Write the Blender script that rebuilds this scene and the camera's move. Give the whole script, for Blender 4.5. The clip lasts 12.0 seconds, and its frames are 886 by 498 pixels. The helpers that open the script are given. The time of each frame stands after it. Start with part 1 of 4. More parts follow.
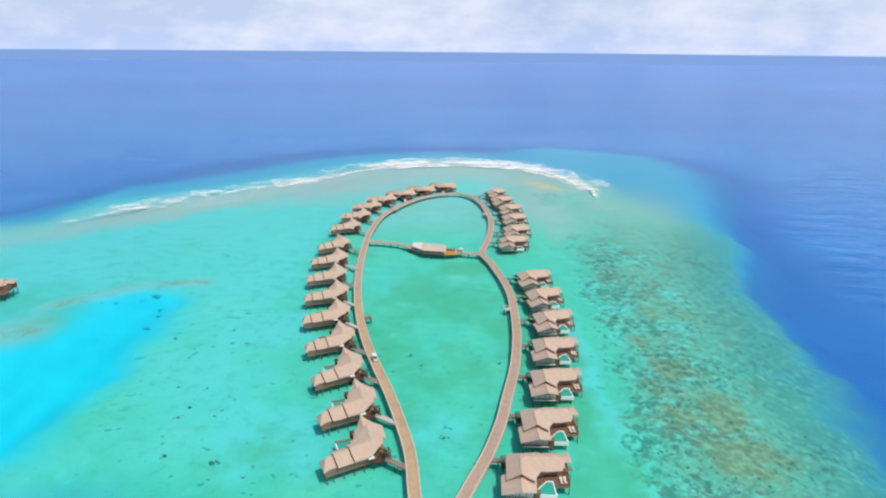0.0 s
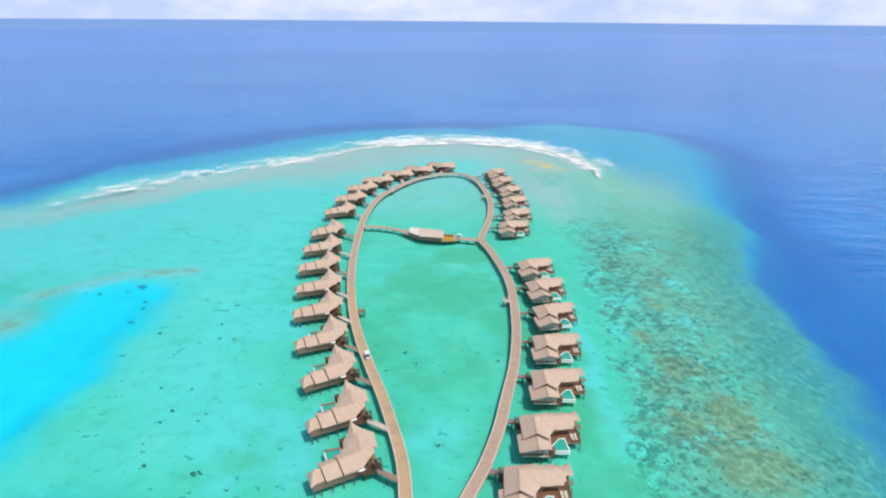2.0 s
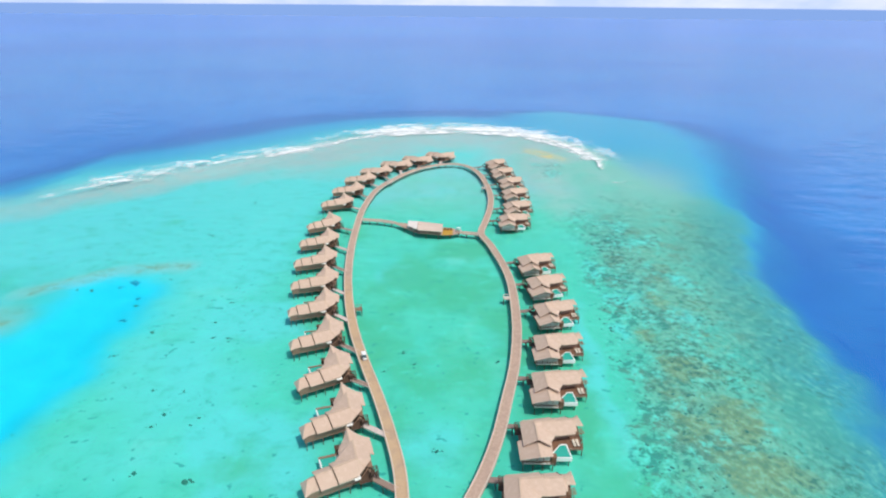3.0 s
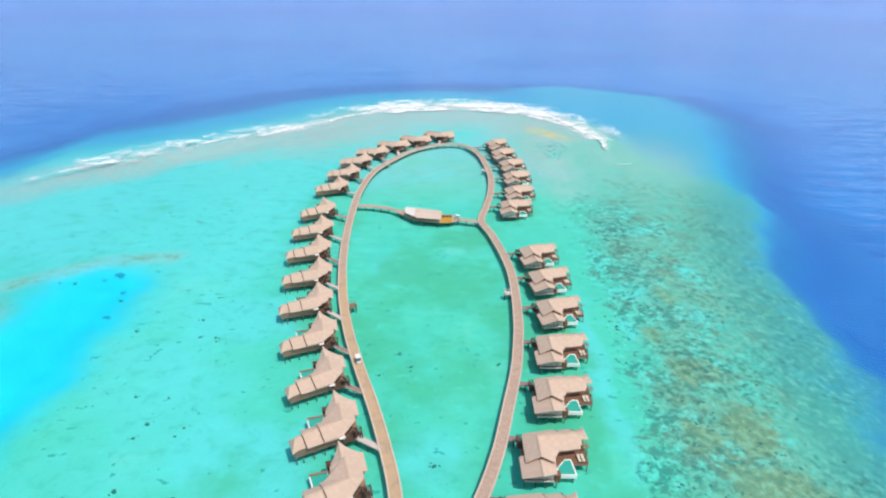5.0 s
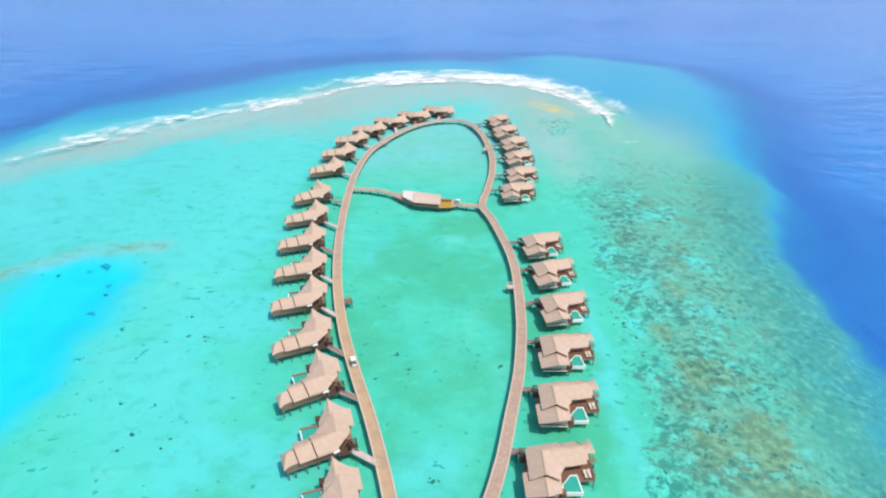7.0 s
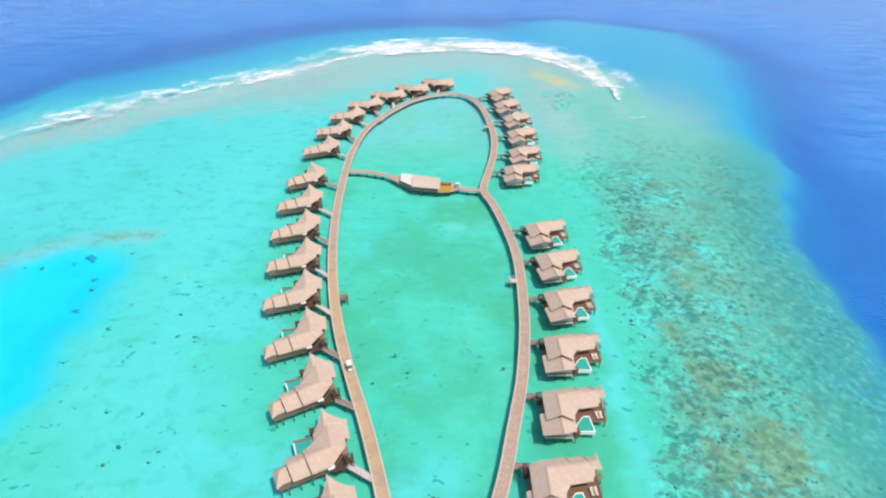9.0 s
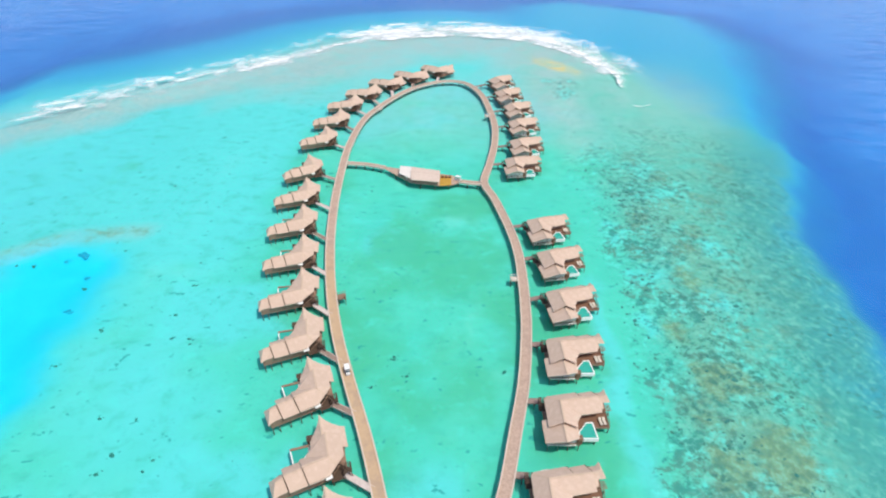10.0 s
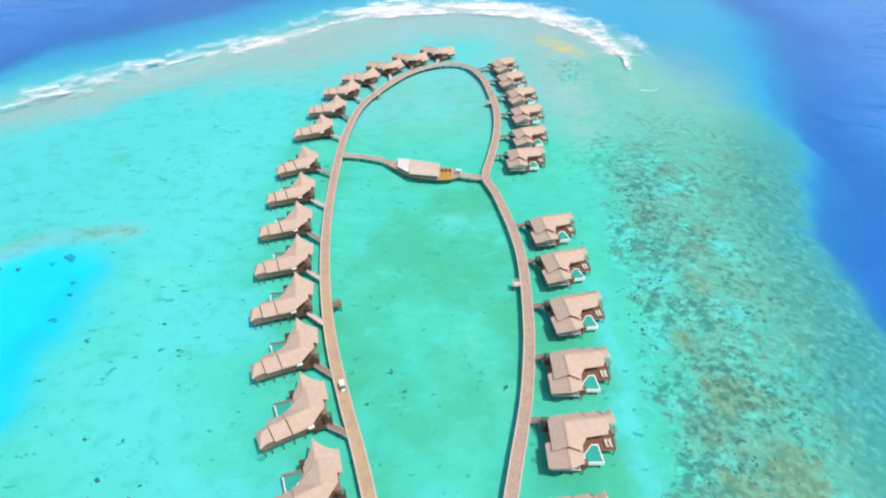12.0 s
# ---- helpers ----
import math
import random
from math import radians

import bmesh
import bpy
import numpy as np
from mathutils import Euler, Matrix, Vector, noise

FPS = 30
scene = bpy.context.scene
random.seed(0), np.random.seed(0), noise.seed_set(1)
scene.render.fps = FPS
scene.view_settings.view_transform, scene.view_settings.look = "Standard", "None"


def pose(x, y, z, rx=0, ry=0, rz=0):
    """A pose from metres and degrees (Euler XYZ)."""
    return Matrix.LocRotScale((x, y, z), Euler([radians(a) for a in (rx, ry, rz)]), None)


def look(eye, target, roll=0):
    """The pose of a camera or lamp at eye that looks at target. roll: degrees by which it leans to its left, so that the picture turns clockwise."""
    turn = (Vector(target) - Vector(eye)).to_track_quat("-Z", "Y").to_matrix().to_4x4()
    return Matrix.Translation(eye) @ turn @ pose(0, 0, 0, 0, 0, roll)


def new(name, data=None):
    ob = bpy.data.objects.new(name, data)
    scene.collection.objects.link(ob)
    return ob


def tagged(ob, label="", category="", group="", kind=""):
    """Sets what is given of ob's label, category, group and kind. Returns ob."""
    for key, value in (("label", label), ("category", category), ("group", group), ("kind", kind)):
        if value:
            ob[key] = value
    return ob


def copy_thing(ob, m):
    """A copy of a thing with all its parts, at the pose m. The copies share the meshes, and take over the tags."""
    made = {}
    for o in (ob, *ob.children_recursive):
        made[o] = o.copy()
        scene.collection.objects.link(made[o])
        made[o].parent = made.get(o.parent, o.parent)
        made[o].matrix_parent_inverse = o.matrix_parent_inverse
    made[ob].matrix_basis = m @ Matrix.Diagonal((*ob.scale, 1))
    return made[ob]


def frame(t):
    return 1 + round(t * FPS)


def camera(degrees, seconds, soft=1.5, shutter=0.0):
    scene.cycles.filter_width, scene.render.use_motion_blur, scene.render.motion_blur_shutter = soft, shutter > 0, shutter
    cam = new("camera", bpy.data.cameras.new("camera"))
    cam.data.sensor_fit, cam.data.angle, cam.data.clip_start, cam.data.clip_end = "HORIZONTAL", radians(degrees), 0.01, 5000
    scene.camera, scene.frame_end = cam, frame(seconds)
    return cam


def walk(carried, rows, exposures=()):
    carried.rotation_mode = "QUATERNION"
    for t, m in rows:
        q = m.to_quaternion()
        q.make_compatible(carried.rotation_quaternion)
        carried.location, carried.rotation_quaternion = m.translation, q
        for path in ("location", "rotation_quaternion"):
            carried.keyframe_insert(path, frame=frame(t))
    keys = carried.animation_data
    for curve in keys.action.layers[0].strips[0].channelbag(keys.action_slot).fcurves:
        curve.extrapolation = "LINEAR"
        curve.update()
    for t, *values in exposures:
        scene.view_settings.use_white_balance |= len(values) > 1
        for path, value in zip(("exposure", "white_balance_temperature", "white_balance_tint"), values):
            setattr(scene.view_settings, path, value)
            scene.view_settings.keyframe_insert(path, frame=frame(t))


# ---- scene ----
cam = camera(76.0, 12.0, soft=2.15)
PATH = [
    (0, (-1.329, 1.582, 97.803), (-1.373, 3.467, 97.137), 0.5),
    (0.5, (-0.964, 4.46, 98.399), (-1.009, 6.337, 97.71), 0.5),
    (1, (-0.664, 7.373, 99.011), (-0.709, 9.242, 98.3), 0.5),
    (1.5, (-0.425, 10.317, 99.64), (-0.47, 12.177, 98.906), 0.5),
    (2, (-0.241, 13.291, 100.287), (-0.285, 15.142, 99.532), 0.5),
    (2.5, (-0.107, 16.29, 100.954), (-0.151, 18.132, 100.178), 0.5),
    (3, (-0.018, 19.312, 101.642), (-0.061, 21.145, 100.843), 0.5),
    (5, (-0.007, 31.579, 104.597), (-0.046, 33.369, 103.707), 0.6),
    (5.5, (-0.065, 34.675, 105.385), (-0.102, 36.453, 104.47), 0.6),
    (6, (-0.136, 37.779, 106.19), (-0.173, 39.543, 105.249), 0.6),
    (6.5, (-0.217, 40.886, 107.011), (-0.252, 42.636, 106.044), 0.6),
    (7, (-0.3, 43.993, 107.845), (-0.335, 45.729, 106.851), 0.6),
    (9, (-0.567, 56.378, 111.264), (-0.599, 58.048, 110.163), 0.5),
    (9.5, (-0.591, 59.449, 112.122), (-0.623, 61.101, 110.996), 0.5),
    (10, (-0.587, 62.504, 112.975), (-0.619, 64.139, 111.824), 0.4),
    (10.5, (-0.55, 65.54, 113.817), (-0.583, 67.159, 112.643), 0.4),
    (11, (-0.476, 68.555, 114.643), (-0.51, 70.159, 113.449), 0.3),
    (11.5, (-0.359, 71.546, 115.449), (-0.393, 73.135, 114.236), 0.3),
    (12, (-0.193, 74.51, 116.229), (-0.229, 76.087, 115.0), 0.2),
]
EXPOSURES = [(0, -0.24, 6680, 6), (2.5, -0.13, 6680, 7), (5.0, -0.03, 6660, 8), (9.0, 0.0, 6640, 9), (12.0, 0.0, 6620, 9)]
walk(cam, [(t, look(eye, target, roll)) for t, eye, target, roll in PATH], EXPOSURES)

# ---- world, sun ----
SUN_AZ, SUN_EL = 126.0, 64.0          # compass degrees from north, degrees up
world = bpy.data.worlds.new("sky")
scene.world = world
world.use_nodes = True
wn, wl = world.node_tree.nodes, world.node_tree.links
wn.clear()
w_out = wn.new("ShaderNodeOutputWorld")
w_bg = wn.new("ShaderNodeBackground")
w_sky = wn.new("ShaderNodeTexSky")
w_sky.sky_type, w_sky.sun_disc = "NISHITA", False
w_sky.sun_elevation, w_sky.sun_rotation = radians(SUN_EL), radians(SUN_AZ)
w_sky.altitude, w_sky.air_density, w_sky.dust_density = 50, 1.0, 1.5
w_co = wn.new("ShaderNodeTexCoord")
w_sep = wn.new("ShaderNodeSeparateXYZ")
wl.new(w_co.outputs["Generated"], w_sep.inputs[0])
# broken cloud cover low over the horizon
w_map = wn.new("ShaderNodeMapping")
w_map.inputs["Scale"].default_value = (1.0, 1.0, 2.4)
wl.new(w_co.outputs["Generated"], w_map.inputs[0])
w_noise = wn.new("ShaderNodeTexNoise")
w_noise.inputs["Scale"].default_value, w_noise.inputs["Detail"].default_value = 6.5, 8
w_noise.inputs["Roughness"].default_value = 0.58
wl.new(w_map.outputs[0], w_noise.inputs["Vector"])
w_cl = wn.new("ShaderNodeMapRange")
w_cl.inputs[1].default_value, w_cl.inputs[2].default_value = 0.40, 0.66
w_east = wn.new("ShaderNodeMath")             # the cloud is thicker towards the east
w_east.operation, w_east.inputs[1].default_value = "MULTIPLY_ADD", 0.11
wl.new(w_sep.outputs[0], w_east.inputs[0])
wl.new(w_noise.outputs["Fac"], w_east.inputs[2])
wl.new(w_east.outputs[0], w_cl.inputs[0])
w_low = wn.new("ShaderNodeMapRange")
w_low.inputs[1].default_value, w_low.inputs[2].default_value = 0.0, 0.55
w_low.inputs[3].default_value, w_low.inputs[4].default_value = 0.85, 0.12
wl.new(w_sep.outputs[2], w_low.inputs[0])
w_cf = wn.new("ShaderNodeMath")
w_cf.operation = "MULTIPLY"
wl.new(w_cl.outputs[0], w_cf.inputs[0])
wl.new(w_low.outputs[0], w_cf.inputs[1])
w_mix = wn.new("ShaderNodeMixRGB")
w_mix.inputs[2].default_value = (6.6, 6.85, 8.35, 1)
wl.new(w_cf.outputs[0], w_mix.inputs[0])
# pale blue haze at the horizon line
w_hz = wn.new("ShaderNodeMapRange")
w_hz.inputs[1].default_value, w_hz.inputs[2].default_value = 0.0, 0.25
w_hz.inputs[3].default_value, w_hz.inputs[4].default_value = 1.0, 0.0
wl.new(w_sep.outputs[2], w_hz.inputs[0])
w_haze = wn.new("ShaderNodeMixRGB")
w_haze.inputs[2].default_value = (4.25, 5.2, 8.0, 1)
wl.new(w_hz.outputs[0], w_haze.inputs[0])
wl.new(w_sky.outputs[0], w_haze.inputs[1])
wl.new(w_haze.outputs[0], w_mix.inputs[1])
# the far sea, past the end of the water sheet
w_sea = wn.new("ShaderNodeMixRGB")
w_sea.inputs[2].default_value = (1.8, 3.0, 6.2, 1)
w_dn = wn.new("ShaderNodeMapRange")
w_dn.inputs[1].default_value, w_dn.inputs[2].default_value = -0.0045, -0.0060
wl.new(w_sep.outputs[2], w_dn.inputs[0])
wl.new(w_dn.outputs[0], w_sea.inputs[0])
wl.new(w_mix.outputs[0], w_sea.inputs[1])
wl.new(w_sea.outputs[0], w_bg.inputs["Color"])
w_bg.inputs["Strength"].default_value = 0.15
wl.new(w_bg.outputs[0], w_out.inputs[0])

sun = new("sun", bpy.data.lights.new("sun", "SUN"))
sun.data.energy, sun.data.angle, sun.data.color = 3.05, radians(0.6), (1.0, 0.95, 0.84)
_az = radians(SUN_AZ)
_to = Vector((math.sin(_az) * math.cos(radians(SUN_EL)), math.cos(_az) * math.cos(radians(SUN_EL)), math.sin(radians(SUN_EL))))
sun.matrix_world = look(_to * 300, (0, 0, 0))


# ---- materials ----
class Nodes:
    """A node material under construction."""

    def __init__(self, name):
        self.mat = bpy.data.materials.new(name)
        self.mat.use_nodes = True
        self.n, self.l = self.mat.node_tree.nodes, self.mat.node_tree.links
        self.n.clear()
        self.out = self.n.new("ShaderNodeOutputMaterial")
        self.geo = self.n.new("ShaderNodeNewGeometry")

    def put(self, socket, value):
        if isinstance(value, bpy.types.NodeSocket):
            self.l.new(value, socket)
        elif isinstance(value, tuple) and len(value) == 3 and socket.type == "RGBA":
            socket.default_value = (*value, 1)
        else:
            socket.default_value = value

    def coords(self, kind="world", scale=(1, 1, 1), turn=0.0):
        m = self.n.new("ShaderNodeMapping")
        m.inputs["Scale"].default_value = scale
        m.inputs["Rotation"].default_value = (0, 0, radians(turn))
        if kind == "world":
            self.l.new(self.geo.outputs["Position"], m.inputs[0])
        else:
            c = self.n.new("ShaderNodeTexCoord")
            self.l.new(c.outputs["Object"], m.inputs[0])
        return m.outputs[0]

    def noise(self, vec, scale, detail=4.0, rough=0.55, warp=0.0):
        t = self.n.new("ShaderNodeTexNoise")
        self.l.new(vec, t.inputs["Vector"])
        t.inputs["Scale"].default_value, t.inputs["Detail"].default_value = scale, detail
        t.inputs["Roughness"].default_value, t.inputs["Distortion"].default_value = rough, warp
        return t.outputs["Fac"]

    def voronoi(self, vec, scale, feature="F1"):
        t = self.n.new("ShaderNodeTexVoronoi")
        t.feature = feature
        self.l.new(vec, t.inputs["Vector"])
        t.inputs["Scale"].default_value = scale
        return t.outputs["Distance"]

    def ramp(self, fac, a, b, c=0.0, d=1.0):
        t = self.n.new("ShaderNodeMapRange")
        for i, v in enumerate((fac, a, b, c, d)):
            self.put(t.inputs[i], v)
        t.interpolation_type = "SMOOTHSTEP"
        return t.outputs[0]

    def math(self, op, a, b=0.0):
        t = self.n.new("ShaderNodeMath")
        t.operation = op
        self.put(t.inputs[0], a)
        self.put(t.inputs[1], b)
        return t.outputs[0]

    def mix(self, fac, a, b, blend="MIX"):
        t = self.n.new("ShaderNodeMixRGB")
        t.blend_type = blend
        for i, v in enumerate((fac, a, b)):
            self.put(t.inputs[i], v)
        return t.outputs[0]

    def colours(self, fac, stops):
        t = self.n.new("ShaderNodeValToRGB")
        while len(t.color_ramp.elements) < len(stops):
            t.color_ramp.elements.new(0.5)
        for e, (pos, col) in zip(t.color_ramp.elements, stops):
            e.position, e.color = pos, (*col, 1)
        self.put(t.inputs[0], fac)
        return t.outputs[0]

    def attr(self, name):
        t = self.n.new("ShaderNodeAttribute")
        t.attribute_name = name
        return t.outputs["Fac"]

    def bump(self, height, strength, distance):
        t = self.n.new("ShaderNodeBump")
        t.inputs["Strength"].default_value, t.inputs["Distance"].default_value = strength, distance
        self.put(t.inputs["Height"], height)
        return t.outputs[0]

    def principled(self, colour, rough=0.8, normal=None, metal=0.0, spec=0.3, alpha=None):
        b = self.n.new("ShaderNodeBsdfPrincipled")
        self.put(b.inputs["Base Color"], colour)
        self.put(b.inputs["Roughness"], rough)
        b.inputs["Metallic"].default_value = metal
        b.inputs["Specular IOR Level"].default_value = spec
        if normal is not None:
            self.l.new(normal, b.inputs["Normal"])
        if alpha is not None:
            self.put(b.inputs["Alpha"], alpha)
        self.l.new(b.outputs[0], self.out.inputs[0])
        return self.mat

    def random(self):
        t = self.n.new("ShaderNodeObjectInfo")
        return t.outputs["Random"]


def wood_material(name, dark, light, scale=1.0, turn=0.0, rough=0.75, grain=(1.0, 12.0, 1.0)):
    m = Nodes(name)
    v = m.coords("object", grain, turn)
    g = m.noise(v, 1.6 * scale, 6, 0.65)
    big = m.noise(m.coords("world"), 0.35, 3)
    c = m.mix(m.ramp(g, 0.3, 0.72), dark, light)
    c = m.mix(m.ramp(big, 0.35, 0.7, 0.0, 0.35), c, tuple(x * 0.72 for x in light))
    c = m.mix(m.math("MULTIPLY", m.random(), 0.14), c, dark)
    return m.principled(c, rough, m.bump(g, 0.4, 0.03))


def thatch_material(name, dark, light, pale):
    """Weathered palm thatch: fine streaks down the slope, uneven bleaching."""
    m = Nodes(name)
    v = m.coords("object")
    fine = m.noise(m.coords("object", (5.0, 5.0, 1.2)), 3.0, 6, 0.7)
    mid = m.noise(v, 0.9, 4, 0.6)
    big = m.noise(m.coords("world"), 0.16, 3)
    rows = m.n.new("ShaderNodeTexWave")
    rows.bands_direction = "Z"
    rows.inputs["Scale"].default_value, rows.inputs["Distortion"].default_value = 1.1, 2.0
    m.l.new(v, rows.inputs["Vector"])
    c = m.mix(m.ramp(fine, 0.3, 0.75), dark, light)
    c = m.mix(m.ramp(mid, 0.42, 0.75, 0.0, 0.55), c, pale)
    c = m.mix(m.ramp(big, 0.4, 0.7, 0.0, 0.3), c, dark)
    c = m.mix(m.math("MULTIPLY", m.random(), 0.18), c, dark)
    h = m.math("ADD", m.math("MULTIPLY", rows.outputs["Fac"], 0.5), fine)
    return m.principled(c, 0.92, m.bump(h, 0.35, 0.04), spec=0.15)


def plain_material(name, colour, rough=0.6, wear=0.12, metal=0.0, spec=0.3):
    m = Nodes(name)
    a = m.noise(m.coords("object"), 2.3, 5, 0.6)
    b = m.noise(m.coords("object"), 11.0, 3)
    c = m.mix(m.ramp(a, 0.4, 0.75, 0.0, wear * 2), colour, tuple(x * 0.66 for x in colour))
    return m.principled(c, rough, m.bump(b, 0.15, 0.01), metal, spec)


def seabed_material():
    """Sand, rubble and coral under water; the water's tint is painted into the bed colour, from shallow green over cyan
    to ocean blue with the depth.
    """
    m = Nodes("seabed")
    p = m.coords("world")
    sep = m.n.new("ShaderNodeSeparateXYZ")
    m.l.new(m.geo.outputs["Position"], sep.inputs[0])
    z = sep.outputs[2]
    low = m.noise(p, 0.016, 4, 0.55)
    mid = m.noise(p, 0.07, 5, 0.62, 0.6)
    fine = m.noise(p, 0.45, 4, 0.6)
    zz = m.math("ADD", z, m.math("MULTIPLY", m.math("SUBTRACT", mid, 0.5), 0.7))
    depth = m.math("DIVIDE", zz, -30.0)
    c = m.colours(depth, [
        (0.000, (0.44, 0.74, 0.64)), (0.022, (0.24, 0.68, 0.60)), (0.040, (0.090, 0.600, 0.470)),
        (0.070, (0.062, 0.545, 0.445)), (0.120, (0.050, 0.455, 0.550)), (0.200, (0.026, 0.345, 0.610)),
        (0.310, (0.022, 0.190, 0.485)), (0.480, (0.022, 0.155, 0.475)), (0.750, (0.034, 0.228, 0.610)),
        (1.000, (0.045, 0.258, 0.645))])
    c = m.mix(m.attr("hole"), c, m.mix(m.ramp(mid, 0.3, 0.7), (0.004, 0.60, 0.79), (0.008, 0.67, 0.88)))
    # deep-water blue painted on the raised far bed of the open sea
    c = m.mix(m.attr("open"), c, (0.056, 0.245, 0.730))
    shallow = m.math("MULTIPLY", m.ramp(z, -5.0, -3.2), m.math("SUBTRACT", 1.0, m.math("MAXIMUM", m.attr("hole"), m.attr("open"))))
    # pale drifts and greener weed patches on the lagoon sand, with the pavilion's shade painted in
    pale = m.math("MULTIPLY", m.ramp(m.math("ADD", low, m.math("MULTIPLY", m.attr("drift"), 0.35)), 0.50, 0.80), shallow)
    c = m.mix(m.math("MULTIPLY", pale, 0.72), c, (0.112, 0.64, 0.675))
    green = m.math("MULTIPLY", m.ramp(m.math("ADD", m.noise(p, 0.030, 4, 0.6), m.math("MULTIPLY", m.attr("weed"), 0.17)), 0.50, 0.74), shallow)
    c = m.mix(m.math("MULTIPLY", green, 0.85), c, (0.072, 0.475, 0.295))
    mott = m.noise(m.coords("world", (1.0, 1.3, 1.0)), 0.15, 5, 0.62, 0.2)
    c = m.mix(m.math("MULTIPLY", m.math("MULTIPLY", m.ramp(mott, 0.50, 0.72), shallow), 0.42), c, (0.055, 0.43, 0.33))
    c = m.mix(m.math("MULTIPLY", m.math("MULTIPLY", m.ramp(mott, 0.46, 0.28), shallow), 0.32), c, (0.10, 0.73, 0.67))
    c = m.mix(m.math("MULTIPLY", m.math("MULTIPLY", m.ramp(fine, 0.55, 0.75), shallow), 0.22), c, (0.03, 0.40, 0.36))
    speck = m.noise(m.coords("world", (0.7, 1.0, 1.0), 6), 0.45, 3, 0.55, 0.0)
    c = m.mix(m.math("MULTIPLY", m.math("MULTIPLY", m.ramp(speck, 0.66, 0.70), shallow), 0.75), c, (0.030, 0.32, 0.30))
    # rubble flat inside the breakers
    rub = m.attr("rubble")
    rubf = m.math("MULTIPLY", m.math("POWER", rub, 0.6), m.ramp(mid, 0.25, 0.6, 0.6, 1.0))
    c = m.mix(m.math("MULTIPLY", rubf, 0.9), c, m.mix(m.ramp(fine, 0.3, 0.7), (0.30, 0.44, 0.43), (0.40, 0.50, 0.48)))
    # coral flat: a mottle of living coral, rubble and sand pockets
    reef = m.attr("reef")
    flat = m.mix(m.ramp(mid, 0.35, 0.65), (0.125, 0.43, 0.345), (0.095, 0.50, 0.43))
    olive = m.ramp(m.noise(p, 0.022, 5, 0.66, 0.5), 0.40, 0.62)
    flat = m.mix(m.math("MULTIPLY", olive, 0.72), flat, m.mix(m.ramp(fine, 0.3, 0.7), (0.135, 0.325, 0.235), (0.215, 0.405, 0.30)))
    c = m.mix(m.math("MULTIPLY", reef, 0.85), c, flat)
    lump = m.noise(m.coords("world", (0.95, 0.95, 1.0)), 0.36, 8, 0.70, 0.3)
    clump = m.noise(p, 0.055, 4, 0.6, 0.3)
    live = m.attr("living")
    sown = m.math("ADD", lump, m.math("ADD", m.math("MULTIPLY", m.math("SUBTRACT", live, 1.0), 0.16), m.math("MULTIPLY", m.math("SUBTRACT", clump, 0.5), 0.34)))
    coral = m.math("MULTIPLY", m.ramp(sown, 0.475, 0.585), m.ramp(live, 0.05, 0.4))
    dark = m.mix(m.ramp(m.noise(p, 0.09, 4), 0.42, 0.6), (0.034, 0.235, 0.212), (0.100, 0.225, 0.185))
    sandy = m.math("MULTIPLY", m.ramp(m.math("SUBTRACT", lump, m.math("MULTIPLY", m.math("SUBTRACT", clump, 0.5), 0.5)), 0.47, 0.36), m.ramp(live, 0.1, 0.7))
    c = m.mix(m.math("MULTIPLY", m.math("MULTIPLY", m.attr("sand"), m.ramp(mott, 0.62, 0.42)), 0.75), c, (0.10, 0.68, 0.68))
    c = m.mix(m.math("MULTIPLY", sandy, 0.65), c, (0.12, 0.72, 0.67))
    c = m.mix(m.math("MULTIPLY", coral, 0.76), c, dark)
    crumb = m.noise(m.coords("world", (1.0, 0.95, 1.0)), 0.48, 5, 0.66, 0.2)
    bommie = m.math("MULTIPLY", m.ramp(m.math("ADD", m.voronoi(p, 0.05), m.math("MULTIPLY", m.math("SUBTRACT", mott, 0.5), 0.9)), 0.30, 0.14), m.ramp(reef, 0.4, 0.9))
    c = m.mix(m.math("MULTIPLY", bommie, 0.6), c, m.mix(m.ramp(fine, 0.35, 0.65), (0.085, 0.25, 0.20), (0.19, 0.33, 0.22)))
    # brown-green algae on the reef top
    brown = m.math("MULTIPLY", m.ramp(m.math("ADD", m.attr("algae"), m.math("MULTIPLY", m.math("SUBTRACT", mott, 0.5), 2.6)), 0.15, 0.95), m.ramp(m.math("ADD", mid, m.math("MULTIPLY", fine, 0.5)), 0.45, 0.85, 0.55, 0.9))
    c = m.mix(m.math("MULTIPLY", brown, m.ramp(m.attr("algae"), 0.02, 0.2)), c, m.mix(m.ramp(crumb, 0.4, 0.62), (0.205, 0.355, 0.215), (0.145, 0.285, 0.185)))
    # dim coral slope under the drop-off
    c = m.mix(m.math("MULTIPLY", m.attr("slope"), m.ramp(mid, 0.25, 0.6, 0.45, 0.8)), c, m.mix(m.ramp(fine, 0.3, 0.7), (0.050, 0.265, 0.255), (0.088, 0.345, 0.295)))
    # small scattered heads and rubble right across the flat
    crowd = m.ramp(m.noise(p, 0.045, 4, 0.62, 0.4), 0.40, 0.62, 0.12, 0.78)
    flatness = m.ramp(m.math("MAXIMUM", reef, m.math("MULTIPLY", m.attr("slope"), 0.5)), 0.15, 0.6)
    c = m.mix(m.math("MULTIPLY", m.math("MULTIPLY", m.ramp(crumb, 0.52, 0.60), flatness), crowd), c, (0.052, 0.195, 0.165))
    c = m.mix(m.math("MULTIPLY", m.math("MULTIPLY", m.ramp(crumb, 0.47, 0.36), flatness), 0.42), c, (0.21, 0.60, 0.49))
    # pale sand spit
    c = m.mix(m.math("MULTIPLY", m.attr("spit"), m.ramp(mid, 0.3, 0.62)), c, (0.70, 0.54, 0.15))
